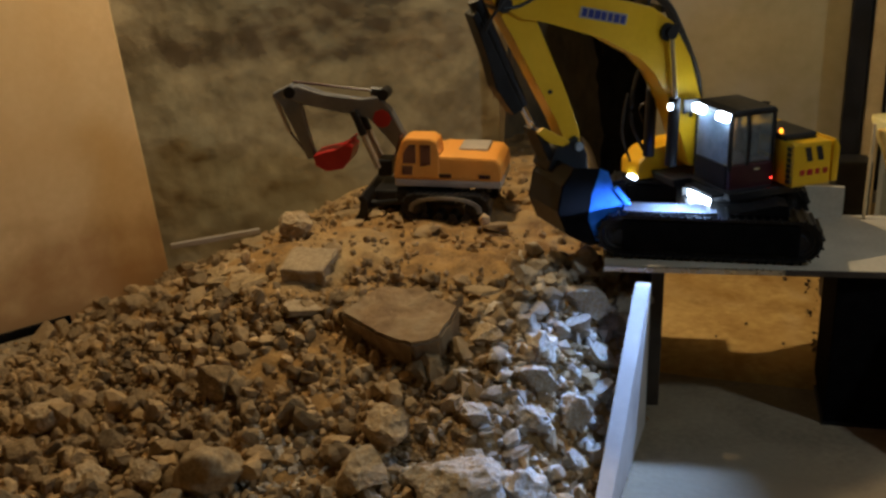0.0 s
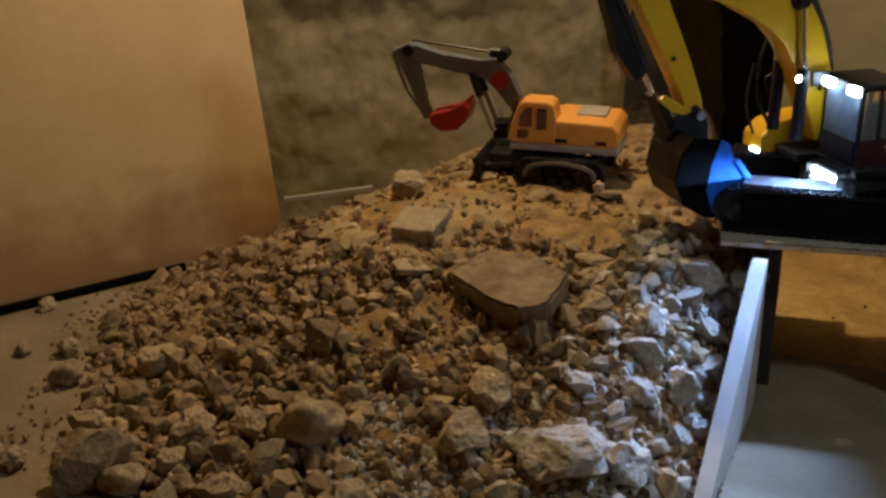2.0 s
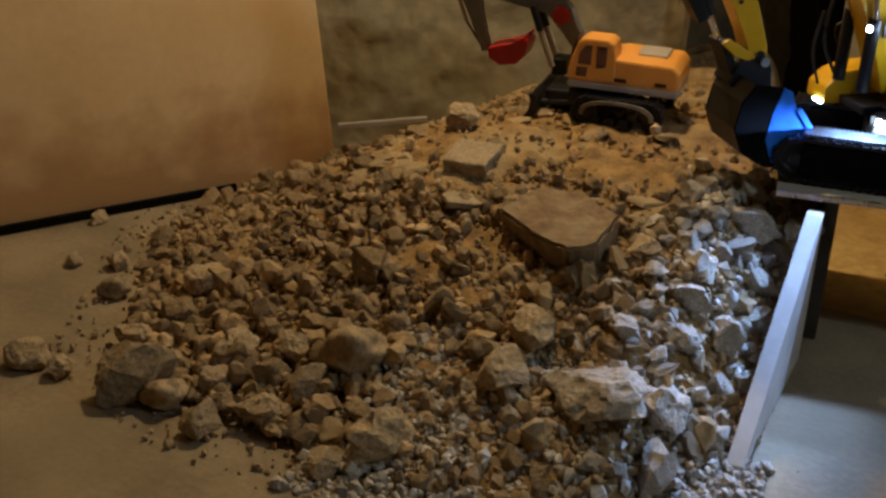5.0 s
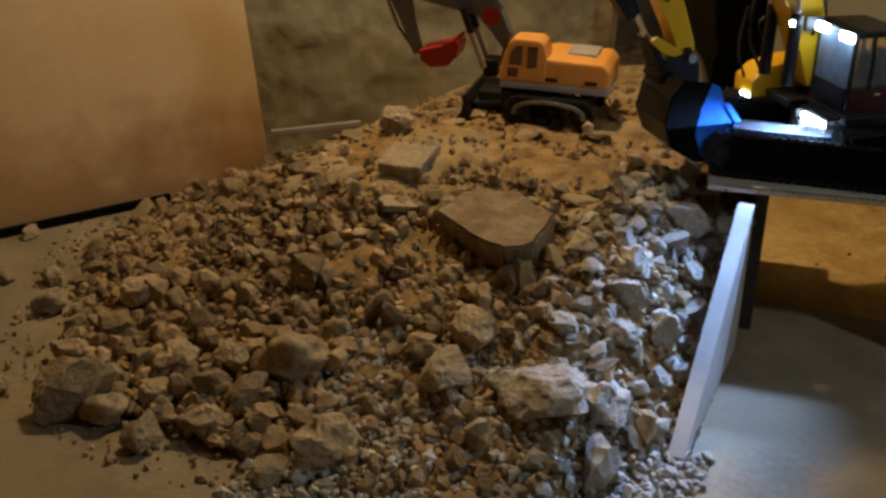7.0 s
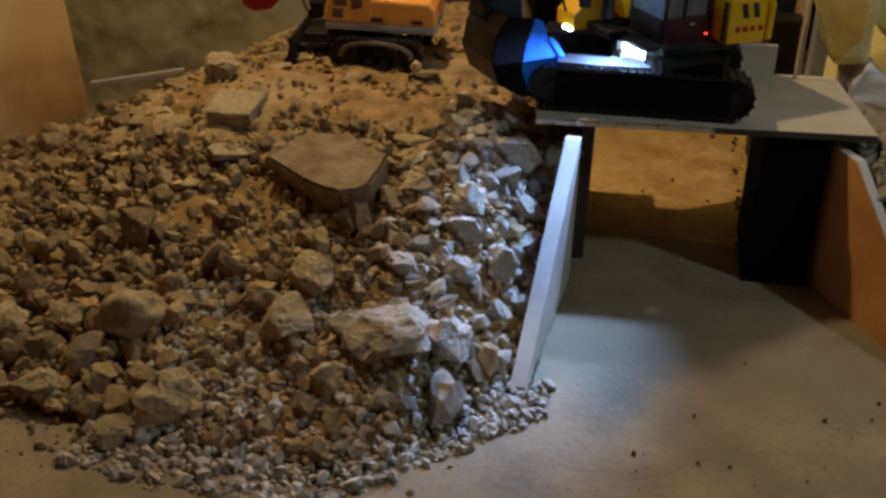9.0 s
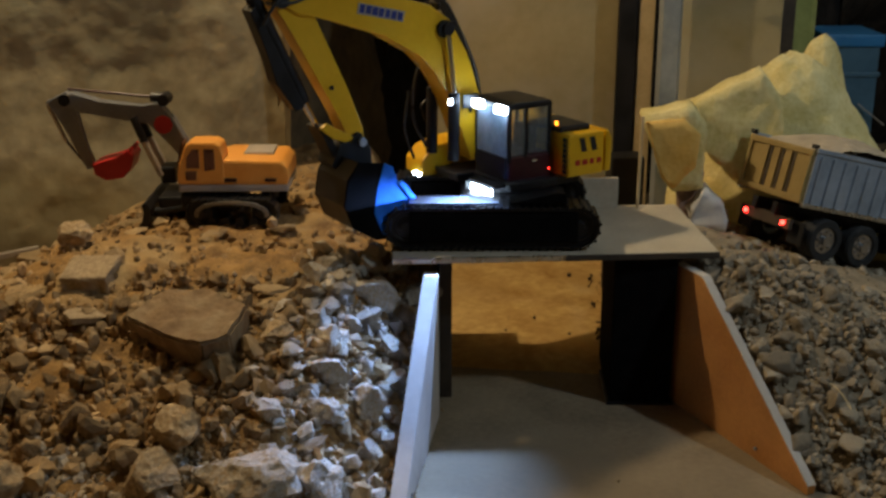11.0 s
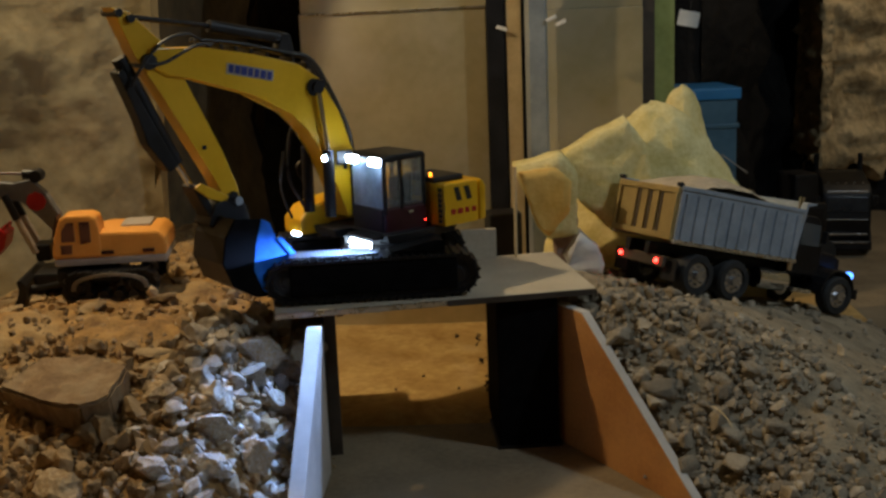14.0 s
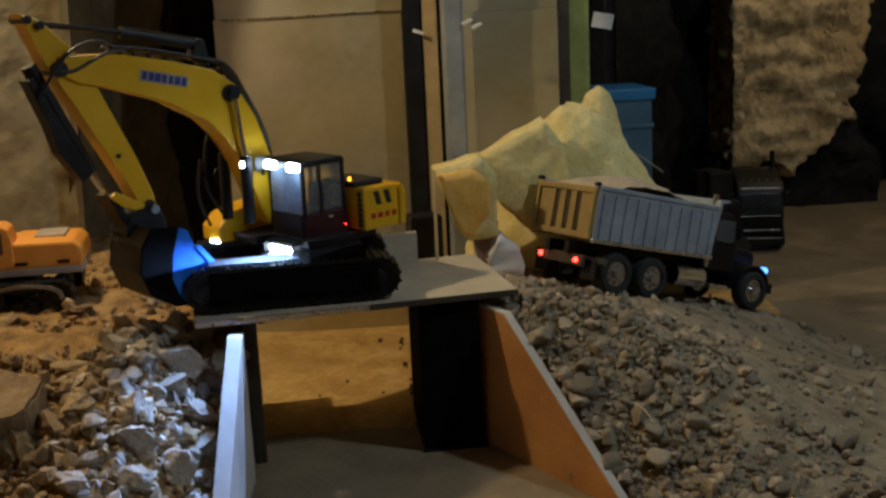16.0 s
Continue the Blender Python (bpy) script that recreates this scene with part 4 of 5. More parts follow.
for y in (-0.095, 0.095):
    side = part("side_wall", slab_of((0.331, 0.004, zt - zb), pose((x0 + x1) / 2, y, (zb + zt) / 2), 0.001), STEEL, tip, "ribbed grey side wall")
    for k in range(11):
        part("rib", slab_of((0.006, 0.005, zt - zb - 0.016), pose(x0 + 0.014 + 0.0302 * k, y + (0.004 if y > 0 else -0.004), (zb + zt) / 2 - 0.002), 0.0015), STEEL, tip)
    part("top_rail", slab_of((0.335, 0.009, 0.009), pose((x0 + x1) / 2, y, zt), 0.002), STEEL, tip)
    part("bottom_rail", slab_of((0.335, 0.009, 0.008), pose((x0 + x1) / 2, y, zb), 0.002), ALU, tip, "bright lower rail")
    for k in range(8):
        part("rivet", ball((x0 + 0.03 + 0.038 * k, y + (0.006 if y > 0 else -0.006), zb + 0.002), 0.0028, None, 1), CHROME, tip)
part("tailgate", slab_of((0.004, 0.186, zt - zb), pose(x0, 0, (zb + zt) / 2), 0.001), TAILGATE, tip, "ribbed tailgate, warm lamp light in its tan colour")
for z in (zb + 0.008, zt - 0.006):
    part("tailgate_rail", slab_of((0.007, 0.186, 0.012), pose(x0 - 0.004, 0, z), 0.0015), TAILGATE, tip)
for y in (-0.087, -0.034, 0.0, 0.034, 0.087):
    part("tailgate_rib", slab_of((0.007, 0.008, zt - zb - 0.024), pose(x0 - 0.004, y, (zb + zt) / 2), 0.0015), TAILGATE, tip)
    if abs(y) < 0.05:
        part("tailgate_groove", slab_of((0.002, 0.007, zt - zb - 0.026), pose(x0 - 0.0025, y - 0.0085, (zb + zt) / 2), 0), DARKWOOD, tip, "dark recessed groove")
for y in (-0.09, 0.09):
    part("tailgate_hinge", slab_of((0.012, 0.012, 0.009), pose(x0 - 0.002, y, zt + 0.006), 0.003), BLACK, tip)
part("front_wall", profile([(x1 - 0.004, zb), (x1, zb), (x1 + 0.012, zt + 0.012), (x1 + 0.035, zt + 0.016), (x1 + 0.035, zt + 0.020), (x1 + 0.006, zt + 0.017)], -0.095, 0.095, 0.001), STEEL, tip, "front wall with a cab shield")
xs, ys = 30, 18
bm = bmesh.new()
grid = [[bm.verts.new((x0 + 0.006 + 0.318 * i / xs, -0.091 + 0.182 * j / ys, zt - 0.012 + 0.052 * math.sin(math.pi * min(1, i / xs * 1.05)) ** 0.8 * (1 - 0.35 * abs(2 * j / ys - 1) ** 2) - 0.012 * (i / xs) + 0.004 * noise.noise((i * 0.5, j * 0.5, 2)))) for i in range(xs + 1)] for j in range(ys + 1)]
for j in range(ys):
    for i in range(xs):
        bm.faces.new((grid[j][i], grid[j][i + 1], grid[j + 1][i + 1], grid[j + 1][i]))
part("load", bm, SAND, tip, "heaped pale sand", soft=True)
part("fuel_tank", rod((0.175, -0.070, 0.056), (0.255, -0.070, 0.056), 0.022, None, 24), CHROME, lorry, "chrome fuel tank")
part("fuel_tank", rod((0.175, 0.070, 0.056), (0.255, 0.070, 0.056), 0.022, None, 24), CHROME, lorry)
part("step", slab_of((0.055, 0.03, 0.008), pose(0.295, -0.078, 0.042), 0.002), ALU, lorry)
cabin = part("cab", profile([(0.262, 0.075), (0.350, 0.075), (0.352, 0.125), (0.334, 0.190), (0.322, 0.200), (0.268, 0.200)], -0.075, 0.075, 0.004), BLACK, lorry, "black cab")
part("side_window", profile([(0.282, 0.138), (0.340, 0.138), (0.330, 0.184), (0.282, 0.184)], -0.077, -0.0745, 0), GLASS, cabin)
part("windscreen", slab_of((0.002, 0.13, 0.056), pose(0.347, 0, 0.158, 0, -16, 0), 0), GLASS, cabin)
part("bonnet", profile([(0.345, 0.062), (0.440, 0.062), (0.446, 0.080), (0.442, 0.118), (0.425, 0.126), (0.348, 0.132)], -0.046, 0.046, 0.006), BLACK, lorry, "long black bonnet")
part("grille", slab_of((0.004, 0.07, 0.05), pose(0.447, 0, 0.092), 0.001), CHROME, lorry)
part("bumper", slab_of((0.012, 0.18, 0.022), pose(0.460, 0, 0.050), 0.003), BLACK, lorry)
for y in (-0.066, 0.066):
    turns = [math.pi * k / 10 for k in range(11)]
    bm = profile([(0.402 + 0.047 * math.cos(a), 0.046 + 0.047 * math.sin(a)) for a in turns] + [(0.402 + 0.051 * math.cos(a), 0.046 + 0.051 * math.sin(a)) for a in turns[::-1]], y - 0.026, y + 0.026)
    part("mudguard", bm, BLACK, lorry)
    part("head_lamp", rod((0.436, y * 1.2, 0.088), (0.446, y * 1.2, 0.088), 0.008), LEDBLUE, lorry, "bluish glinting headlamp")
    part("exhaust_stack", rod((0.262, y * 1.15, 0.08), (0.262, y * 1.15, 0.235), 0.006), CHROME, lorry)
    part("mirror", slab_of((0.006, 0.014, 0.026), pose(0.335, y * 1.36, 0.160), 0.002), BLACK, lorry)

# ---- the second lorry in the background ----
G2 = pose(1.16, 1.62, 0.004, 0, 0, 262)
other = thing("tractor_truck", "black model lorry cab with chrome bars facing the viewer", "model truck", G2)
part("cab", profile([(-0.13, 0.045), (0.075, 0.045), (0.085, 0.11), (0.074, 0.190), (0.05, 0.212), (-0.06, 0.232), (-0.13, 0.23)], -0.070, 0.070, 0.006), BLACK, other, "glossy black cab")
part("windscreen", slab_of((0.003, 0.12, 0.045), pose(0.082, 0, 0.158, 0, -5, 0), 0.001), SMOKED, other)
for z, h, d in ((0.194, 0.008, 0.074), (0.112, 0.004, 0.088), (0.068, 0.007, 0.088), (0.046, 0.006, 0.102)):
    part("chrome_bar", slab_of((0.006, 0.12, h), pose(d, 0, z), 0.002), RIM, other, "chrome bar")
part("bumper", slab_of((0.02, 0.145, 0.026), pose(0.088, 0, 0.034), 0.004), BLACK, other)
for x, y in ((0.02, 0.062), (0.02, -0.062), (-0.11, 0.062), (-0.11, -0.062)):
    w = part("wheel", rod((x, y - 0.014, 0.042), (x, y + 0.014, 0.042), 0.041, None, 28), TYRE, other, "black tyre")
    part("rim", rod((x, y - 0.016, 0.042), (x, y + 0.016, 0.042), 0.022, None, 20), CHROME, w)
for y in (-0.082, 0.082):
    part("mirror", slab_of((0.01, 0.016, 0.03), pose(0.06, y, 0.165), 0.003), BLACK, other)
    part("exhaust_pipe", rod((-0.125, y * 0.8, 0.05), (-0.125, y * 0.8, 0.28), 0.008), BLACK, other)
for k in range(5):
    part("roof_lamp", ball((0.045, -0.05 + 0.025 * k, 0.215), 0.004, None, 1), RIM, other)
tarp = thing("wheel_loader", "dark model machine with an ochre arm in the shadows", "model loader", pose(0.94, 1.44, 0.004, 0, 0, 200))
part("body", slab_of((0.20, 0.14, 0.13), pose(0, 0, 0.125), 0.015), BLACK, tarp)
part("arm", profile([(-0.02, 0.12), (0.06, 0.17), (0.13, 0.16), (0.15, 0.10), (0.12, 0.10), (0.10, 0.14), (0.05, 0.145)], -0.06, -0.035, 0.003), YELLOW, tarp, "ochre lifting arm")
part("arm", profile([(-0.02, 0.12), (0.06, 0.17), (0.13, 0.16), (0.15, 0.10), (0.12, 0.10), (0.10, 0.14), (0.05, 0.145)], 0.035, 0.06, 0.003), YELLOW, tarp)
part("cab", slab_of((0.08, 0.10, 0.09), pose(-0.04, 0, 0.23), 0.008), BLACK, tarp)
for x, y in ((0.06, 0.07), (0.06, -0.07), (-0.07, 0.07), (-0.07, -0.07)):
    part("wheel", rod((x, y - 0.02, 0.045), (x, y + 0.02, 0.045), 0.045, None, 24), TYRE, tarp)


# ---- heap of foam, props and scraps behind the bridge ----
def lump(outline, y0, y1, amount, cuts=5, size=0.06, layers=1.0):
    bm = profile(outline, y0, y1)
    bmesh.ops.triangulate(bm, faces=bm.faces)
    for _ in range(cuts):
        long = [e for e in bm.edges if e.calc_length() > 0.028]
        if not long:
            break
        bmesh.ops.subdivide_edges(bm, edges=long, cuts=1)
        bmesh.ops.triangulate(bm, faces=bm.faces)
    bm.normal_update()
    for v in bm.verts:
        v.co += v.normal * noise.fractal(Vector((v.co.x, v.co.y, v.co.z * layers)) / size, 0.9, 2.1, 4) * amount
    return bm


# weathered rock pillar in the far passage, on a foot coloured near black for the gloom
pillar = thing("rock_pillar", "pale ochre crumbling rock pillar standing in the dark passage", "rock pillar", kind="structure")
part("rock_block", lump([(1.23, 0.16), (1.235, 0.30), (1.27, 0.42), (1.245, 0.63), (1.25, 0.9), (1.22, 2.9), (1.78, 2.9), (1.72, 0.9), (1.705, 0.60), (1.66, 0.50), (1.675, 0.315), (1.57, 0.24), (1.45, 0.14), (1.35, 0.18)], 2.16, 2.52, 0.048, 7, 0.16, 3.0), FARROCK, pillar, soft=True)
part("foot", lump([(1.20, -0.02), (1.22, 0.20), (1.45, 0.22), (1.66, 0.36), (1.78, 0.20), (1.80, -0.02)], 2.24, 2.54, 0.03, 6, 0.12), GLOOM_ROCK, pillar, "foot of the pillar, gloom in its near-black colour")
def mound(cx, cy, rx, ry, low_, top, power, amount, n=72, m=30):
    """A fuzzy, uneven dome on an oval foot."""
    bm = bmesh.new()
    rings = []
    for j in range(m + 1):
        r = 1 - j / m
        ring = []
        for i in range(n if j < m else 1):
            a = 2 * math.pi * i / n
            p = Vector((cx + rx * r * math.cos(a), cy + ry * r * math.sin(a), low_ + (top - low_) * (1 - r ** power)))
            k = noise.fractal(p / 0.11, 0.9, 2.1, 3) * amount + noise.fractal(p / 0.018, 0.8, 2.1, 3) * amount * 0.28
            out = Vector((math.cos(a) / rx, math.sin(a) / ry, 0)).normalized() * r + Vector((0, 0, 1.2 - r))
            ring.append(bm.verts.new(p + out * k))
        rings.append(ring)
    foot_ = [bm.verts.new((v.co.x, v.co.y, 0.0)) for v in rings[0]]
    for i in range(n):
        bm.faces.new((foot_[i], foot_[(i + 1) % n], rings[0][(i + 1) % n], rings[0][i]))
    for j in range(m - 1):
        for i in range(n):
            bm.faces.new((rings[j][i], rings[j][(i + 1) % n], rings[j + 1][(i + 1) % n], rings[j + 1][i]))
    for i in range(n):
        bm.faces.new((rings[m - 1][i], rings[m - 1][(i + 1) % n], rings[m][0]))
    bm.faces.new(foot_[::-1])
    return bm


heap = thing("foam_block", "big heap of fuzzy yellow insulating foam behind the lorry", "foam block", pose(0.0, 0.0, 0.0))
part("block", mound(0.455, 0.64, 0.250, 0.15, 0.27, 0.573, 1.8, 0.020), FOAM, heap, soft=True)
part("block", mound(0.527, 0.74, 0.125, 0.10, 0.05, 0.596, 2.4, 0.016), FOAM, heap, "greenish fuzzy rear block", soft=True)
plate = thing("foam_sheet", "torn ochre foam sheet propped on a stick", "foam sheet", pose(0.137, 0.40, 0.30))
part("sheet", lump([(0.0, 0.182), (0.045, 0.190), (0.10, 0.205), (0.13, 0.165), (0.13, 0.04), (0.07, 0.03), (0.045, 0.06), (0.03, 0.11)], 0.0, 0.085, 0.005, 5, 0.04), FOAM, plate, soft=True)
part("torn_face", lump([(0.012, 0.172), (0.085, 0.180), (0.118, 0.150), (0.112, 0.085), (0.070, 0.040), (0.048, 0.062), (0.030, 0.11)], -0.010, 0.004, 0.003, 4, 0.03), FOAMDARK, plate, "deep ochre torn face", soft=True)
part("flap", lump([(0.098, 0.190), (0.161, 0.222), (0.240, 0.262), (0.285, 0.20), (0.285, 0.024), (0.22, 0.038), (0.179, 0.059), (0.148, 0.082), (0.126, 0.117), (0.11, 0.145)], 0.075, 0.15, 0.007, 5, 0.05), FOAM, plate, "overhanging yellow foam flap with a torn lower edge", soft=True)
solid("prop_stick", rod((0, 0, 0), (0.002, 0.004, 0.185), 0.0033, None, 10), PALEWOOD, "thin pale wooden prop stick", "stick", pose(0.139, 0.382, 0.3))
solid("black_box", slab_of((0.075, 0.07, 0.335), None, 0.006), BLACK, "black box standing on the floor behind the bridge", "box", pose(0.117, 0.70, 0.1675, 0, 0, 12))
solid("brown_rag", lump([(-0.015, 0.0), (-0.02, 0.06), (0.0, 0.10), (0.018, 0.06), (0.03, 0.0)], -0.015, 0.015, 0.008, 4, 0.02), RAG, "crumpled brown rag under the foam", "rag", pose(0.240, 0.44, right_height(0.240, 0.44) - 0.004) @ Matrix.Diagonal((1.2, 1.3, 2.2, 1)), soft=True)
solid("plastic_bag", lump([(-0.03, 0.0), (-0.025, 0.05), (0.0, 0.085), (0.03, 0.06), (0.045, 0.02), (0.04, 0.0)], -0.02, 0.02, 0.010, 4, 0.025), WHITE, "crumpled white plastic bag on the gravel", "plastic bag", pose(0.272, 0.405, right_height(0.272, 0.405) - 0.004), soft=True)
solid("paper_scrap", lump([(-0.03, 0.0), (-0.025, 0.03), (0.01, 0.04), (0.03, 0.01)], -0.015, 0.015, 0.006, 4, 0.02), WHITE, "small crumpled pale paper scrap", "paper", pose(0.225, 0.46, right_height(0.225, 0.46) - 0.002), soft=True)

stalk = solid("dry_stalk", tube([(0, 0, 0), (0.004, -0.03, 0.006), (0.012, -0.06, 0.004), (0.016, -0.10, 0.0)], 0.001), PALEWOOD, "thin dry stalk lying on the gravel", "stalk", pose(0.455, -0.06, right_height(0.455, -0.06) + 0.012))

# ---- stones ----
rng = np.random.default_rng(7)


def stone_mesh(seed, sub, cuts=14, rough_=0.05, flat=0.27):
    """A chipped stone about one unit across, with its base near z = -0.4."""
    r = np.random.default_rng(seed)
    bm = bmesh.new()
    bmesh.ops.create_icosphere(bm, subdivisions=sub, radius=0.62)
    planes = [(Vector(r.normal(size=3)).normalized(), r.uniform(flat, 0.50)) for _ in range(cuts)]
    lump_at = Vector(r.uniform(-9, 9, 3))
    stretch = Vector((r.uniform(0.9, 1.15), r.uniform(0.75, 1.0), r.uniform(0.62, 0.9)))
    for v in bm.verts:
        v.co *= 1 + 0.55 * noise.noise(v.co * 2.3 + lump_at)
        for n, d in planes:
            over = v.co.dot(n) - d
            if over > 0:
                v.co -= n * over
        v.co += v.co.normalized() * noise.fractal(v.co * 3 + Vector((seed, 0, 0)), 0.8, 2.1, 4) * rough_
        v.co += v.co.normalized() * noise.fractal(v.co * 9 + Vector((0, seed, 0)), 0.7, 2.1, 3) * rough_ * 0.3
        v.co = Vector((v.co.x * stretch.x, v.co.y * stretch.y, v.co.z * stretch.z))
    return bm


def slab_stone(seed):
    """A flat angular slab, undercut below, one unit across."""
    pts = [(-0.51, -0.04), (-0.06, -0.31), (0.24, -0.42), (0.44, -0.27), (0.48, 0.14), (0.05, 0.40), (-0.30, 0.36)]
    bm = bmesh.new()
    low_ = [bm.verts.new((x * 0.90, y * 0.90 + 0.02, -0.22)) for x, y in pts]
    top = [bm.verts.new((x, y, 0.06)) for x, y in pts]
    bm.faces.new(low_[::-1]), bm.faces.new(top)
    for i in range(len(pts)):
        j = (i + 1) % len(pts)
        bm.faces.new((low_[i], low_[j], top[j], top[i]))
    bmesh.ops.bevel(bm, geom=list(bm.edges), offset=0.02, segments=2, affect="EDGES")
    bmesh.ops.triangulate(bm, faces=bm.faces)
    for _ in range(4):
        bmesh.ops.subdivide_edges(bm, edges=[e for e in bm.edges if e.calc_length() > 0.06], cuts=1)
        bmesh.ops.triangulate(bm, faces=bm.faces)
    bm.normal_update()
    for v in bm.verts:
        n = noise.fractal(v.co * 5 + Vector((seed, 0, 0)), 0.8, 2.1, 5)
        v.co += Vector((0, 0, 1)) * n * 0.014 + Vector((v.co.x, v.co.y, 0)).normalized() * noise.fractal(v.co * 7 + Vector((0, seed, 0)), 0.8, 2.1, 4) * 0.014
    return bm


def set_stone(name, mesh, x, y, size, z, turn, label, tilt=(0, 0), flat=1.0, group="rubble stones"):
    ob = tagged(new(name, mesh), label, "stone", group)
    ob.matrix_world = pose(x, y, z, tilt[0], tilt[1], turn) @ Matrix.Diagonal((size, size, size * flat, 1))
    return ob


SLABMESH, TANMESH = finish(slab_stone(3), "slab", SLAB), finish(slab_stone(5), "tan_slab", SLABTAN)
set_stone("stone_slab", SLABMESH, -0.60, -0.185, 0.205, left_height(-0.60, -0.185) + 0.030, 0, "flat brown stone slab tilted on the rubble", (13, -2), 1.6)
bm = slab_of((1.0, 0.92, 0.5), None, 0.06)
bmesh.ops.subdivide_edges(bm, edges=bm.edges, cuts=5, use_grid_fill=True)
for v in bm.verts:
    v.co += Vector((1, 1, 0.5)) * noise.fractal(v.co * 3.1, 0.8, 2.1, 4) * 0.05
set_stone("stone_block", finish(bm, "tan_block", SLABTAN), -0.827, -0.045, 0.088, left_height(-0.827, -0.045) + 0.006, 3, "flat tan stone block half buried in rubble", (12, -2))
set_stone("stone_slab", TANMESH, -0.79, -0.15, 0.09, left_height(-0.79, -0.15) + 0.010, 70, "thin pale stone flake on the rubble", (4, 6), 0.5)
BOULDERS = [finish(stone_mesh(20 + k, 4, 16 if k else 7, 0.06 if k else 0.03, 0.30 if k else 0.42), "boulder", BOULDER, not k) for k in range(8)]
PALES = [finish(stone_mesh(40 + k, 4, 15, 0.07, 0.29), "pale_boulder", PALE_LIT) for k in range(6)]
# x, y, size of the boulders that stand out
PLACED = [(-0.80, -0.50, 0.089), (-0.57, -0.47, 0.085), (-0.68, -0.62, 0.095), (-0.56, -0.38, 0.088), (-1.21, -0.54, 0.069), (-1.12, -0.67, 0.101), (-1.33, -0.68, 0.069), (-1.26, -0.67, 0.056), (-1.05, -0.66, 0.059), (-0.96, -0.70, 0.065), (-1.01, -0.52, 0.073), (-0.92, -0.50, 0.066), (-0.89, -0.63, 0.072), (-0.85, -0.57, 0.053), (-1.20, -0.36, 0.083), (-1.45, -0.31, 0.057), (-1.37, -0.41, 0.049), (-1.53, -0.35, 0.036), (-1.63, -0.16, 0.040), (-0.93, 0.11, 0.078), (-0.45, -0.17, 0.054), (-0.74, -0.70, 0.05), (-1.00, -0.60, 0.06), (-1.10, -0.58, 0.055)]
PLACED_PALE = [(-0.42, -0.46, 0.135), (-0.33, -0.41, 0.095), (-0.34, 0.06, 0.051), (-0.31, -0.01, 0.080), (-0.268, 0.05, 0.048), (-0.32, -0.07, 0.045), (-0.275, -0.01, 0.055), (-0.36, -0.17, 0.069), (-0.28, -0.09, 0.060), (-0.35, -0.22, 0.065), (-0.30, -0.22, 0.070), (-0.265, -0.15, 0.052), (-0.35, -0.29, 0.062), (-0.39, -0.14, 0.056), (-0.28, -0.29, 0.05), (-0.42, -0.33, 0.05)]
for k, (x, y, s) in enumerate(PLACED):
    h = max(0.0, left_height(x, y))
    set_stone("stone", BOULDERS[k % 8], x, y, s, h + 0.24 * s, 47 * k, "dusty tan limestone boulder in the rubble" if s > 0.06 else "small dusty tan stone in the rubble", (7 * (k % 5) - 14, 5 * (k % 7) - 15))
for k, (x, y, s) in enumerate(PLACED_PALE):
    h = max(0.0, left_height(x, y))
    set_stone("stone", PALES[(k + 2) % 6], x, y, s, h + 0.22 * s, 61 * k + 20, "large pale limestone boulder, lamp light added to its colour" if s > 0.09 else "pale chipped limestone, lamp light added to its colour", (7 * (k % 5) + 4, 5 * (k % 7) - 15), 0.8 if s > 0.09 else 1.0)


def inside_left(x, y):
    return left_height(x, y) > 0.008 and x < -0.237


MEDIUM = [finish(stone_mesh(60 + k, 3, 14, 0.06, 0.29), "rubble", STONE) for k in range(12)]
PALEMED = [finish(stone_mesh(160 + k, 3, 14, 0.06, 0.29), "pale_rubble", PALE_LIT) for k in range(8)]
CHIPS = [finish(stone_mesh(200 + k, 3, 10, 0.05, 0.30), "chip", CHIPTAN) for k in range(5)]
count, tries = 0, 0
SET = [(x, y, s) for x, y, s in PLACED + PLACED_PALE] + [(-0.60, -0.185, 0.19), (-0.83, -0.05, 0.10), (-0.79, -0.15, 0.09)]
while count < 270 and tries < 20000:
    tries += 1
    x, y = rng.uniform(-1.5, -0.24), rng.uniform(-0.85, 0.35)
    chance = 0.010 if y > -0.05 else 0.07
    if y < -0.42:
        chance = 0.95 if x < -0.74 else 0.07
    if x > -0.46 and y < 0.09:
        chance = 0.95
    elif x < -1.0 and y > -0.42:
        chance = 0.12
    if not inside_left(x, y) or rng.random() > chance * (1 - 0.85 * bare_earth(x, y)):
        continue
    s = float(np.clip(rng.lognormal(-2.95 if y < -0.42 and x < -0.7 else -3.12 if x > -0.44 else -3.45, 0.28), 0.018, 0.08))
    if any(math.hypot(x - a, y - b) < 0.46 * (s + c) for a, b, c in SET):
        continue
    SET.append((x, y, s))
    if y > -0.10 and -1.05 < x < -0.46:
        set_stone("stone_chip", CHIPS[count % 5], x, y, 1.5 * s, left_height(x, y) + 0.10 * s, rng.uniform(0, 360), "flat pale tan chip trodden into the earth", (rng.uniform(-8, 12), rng.uniform(-8, 8)), 0.38)
        count += 1
        continue
    set_stone("stone", PALEMED[count % 8] if x > -0.44 else MEDIUM[count % 12], x, y, s, left_height(x, y) + 0.28 * s, rng.uniform(0, 360), "chipped pale stone, lamp light added to its colour" if x > -0.44 else "fist-shaped tan stone of the rubble heap", (rng.uniform(-40, 40), rng.uniform(-40, 40)))
    count += 1
ROUND = [finish(stone_mesh(90 + k, 3, 8, 0.045, 0.34), "gravel", RIVER, True) for k in range(10)]
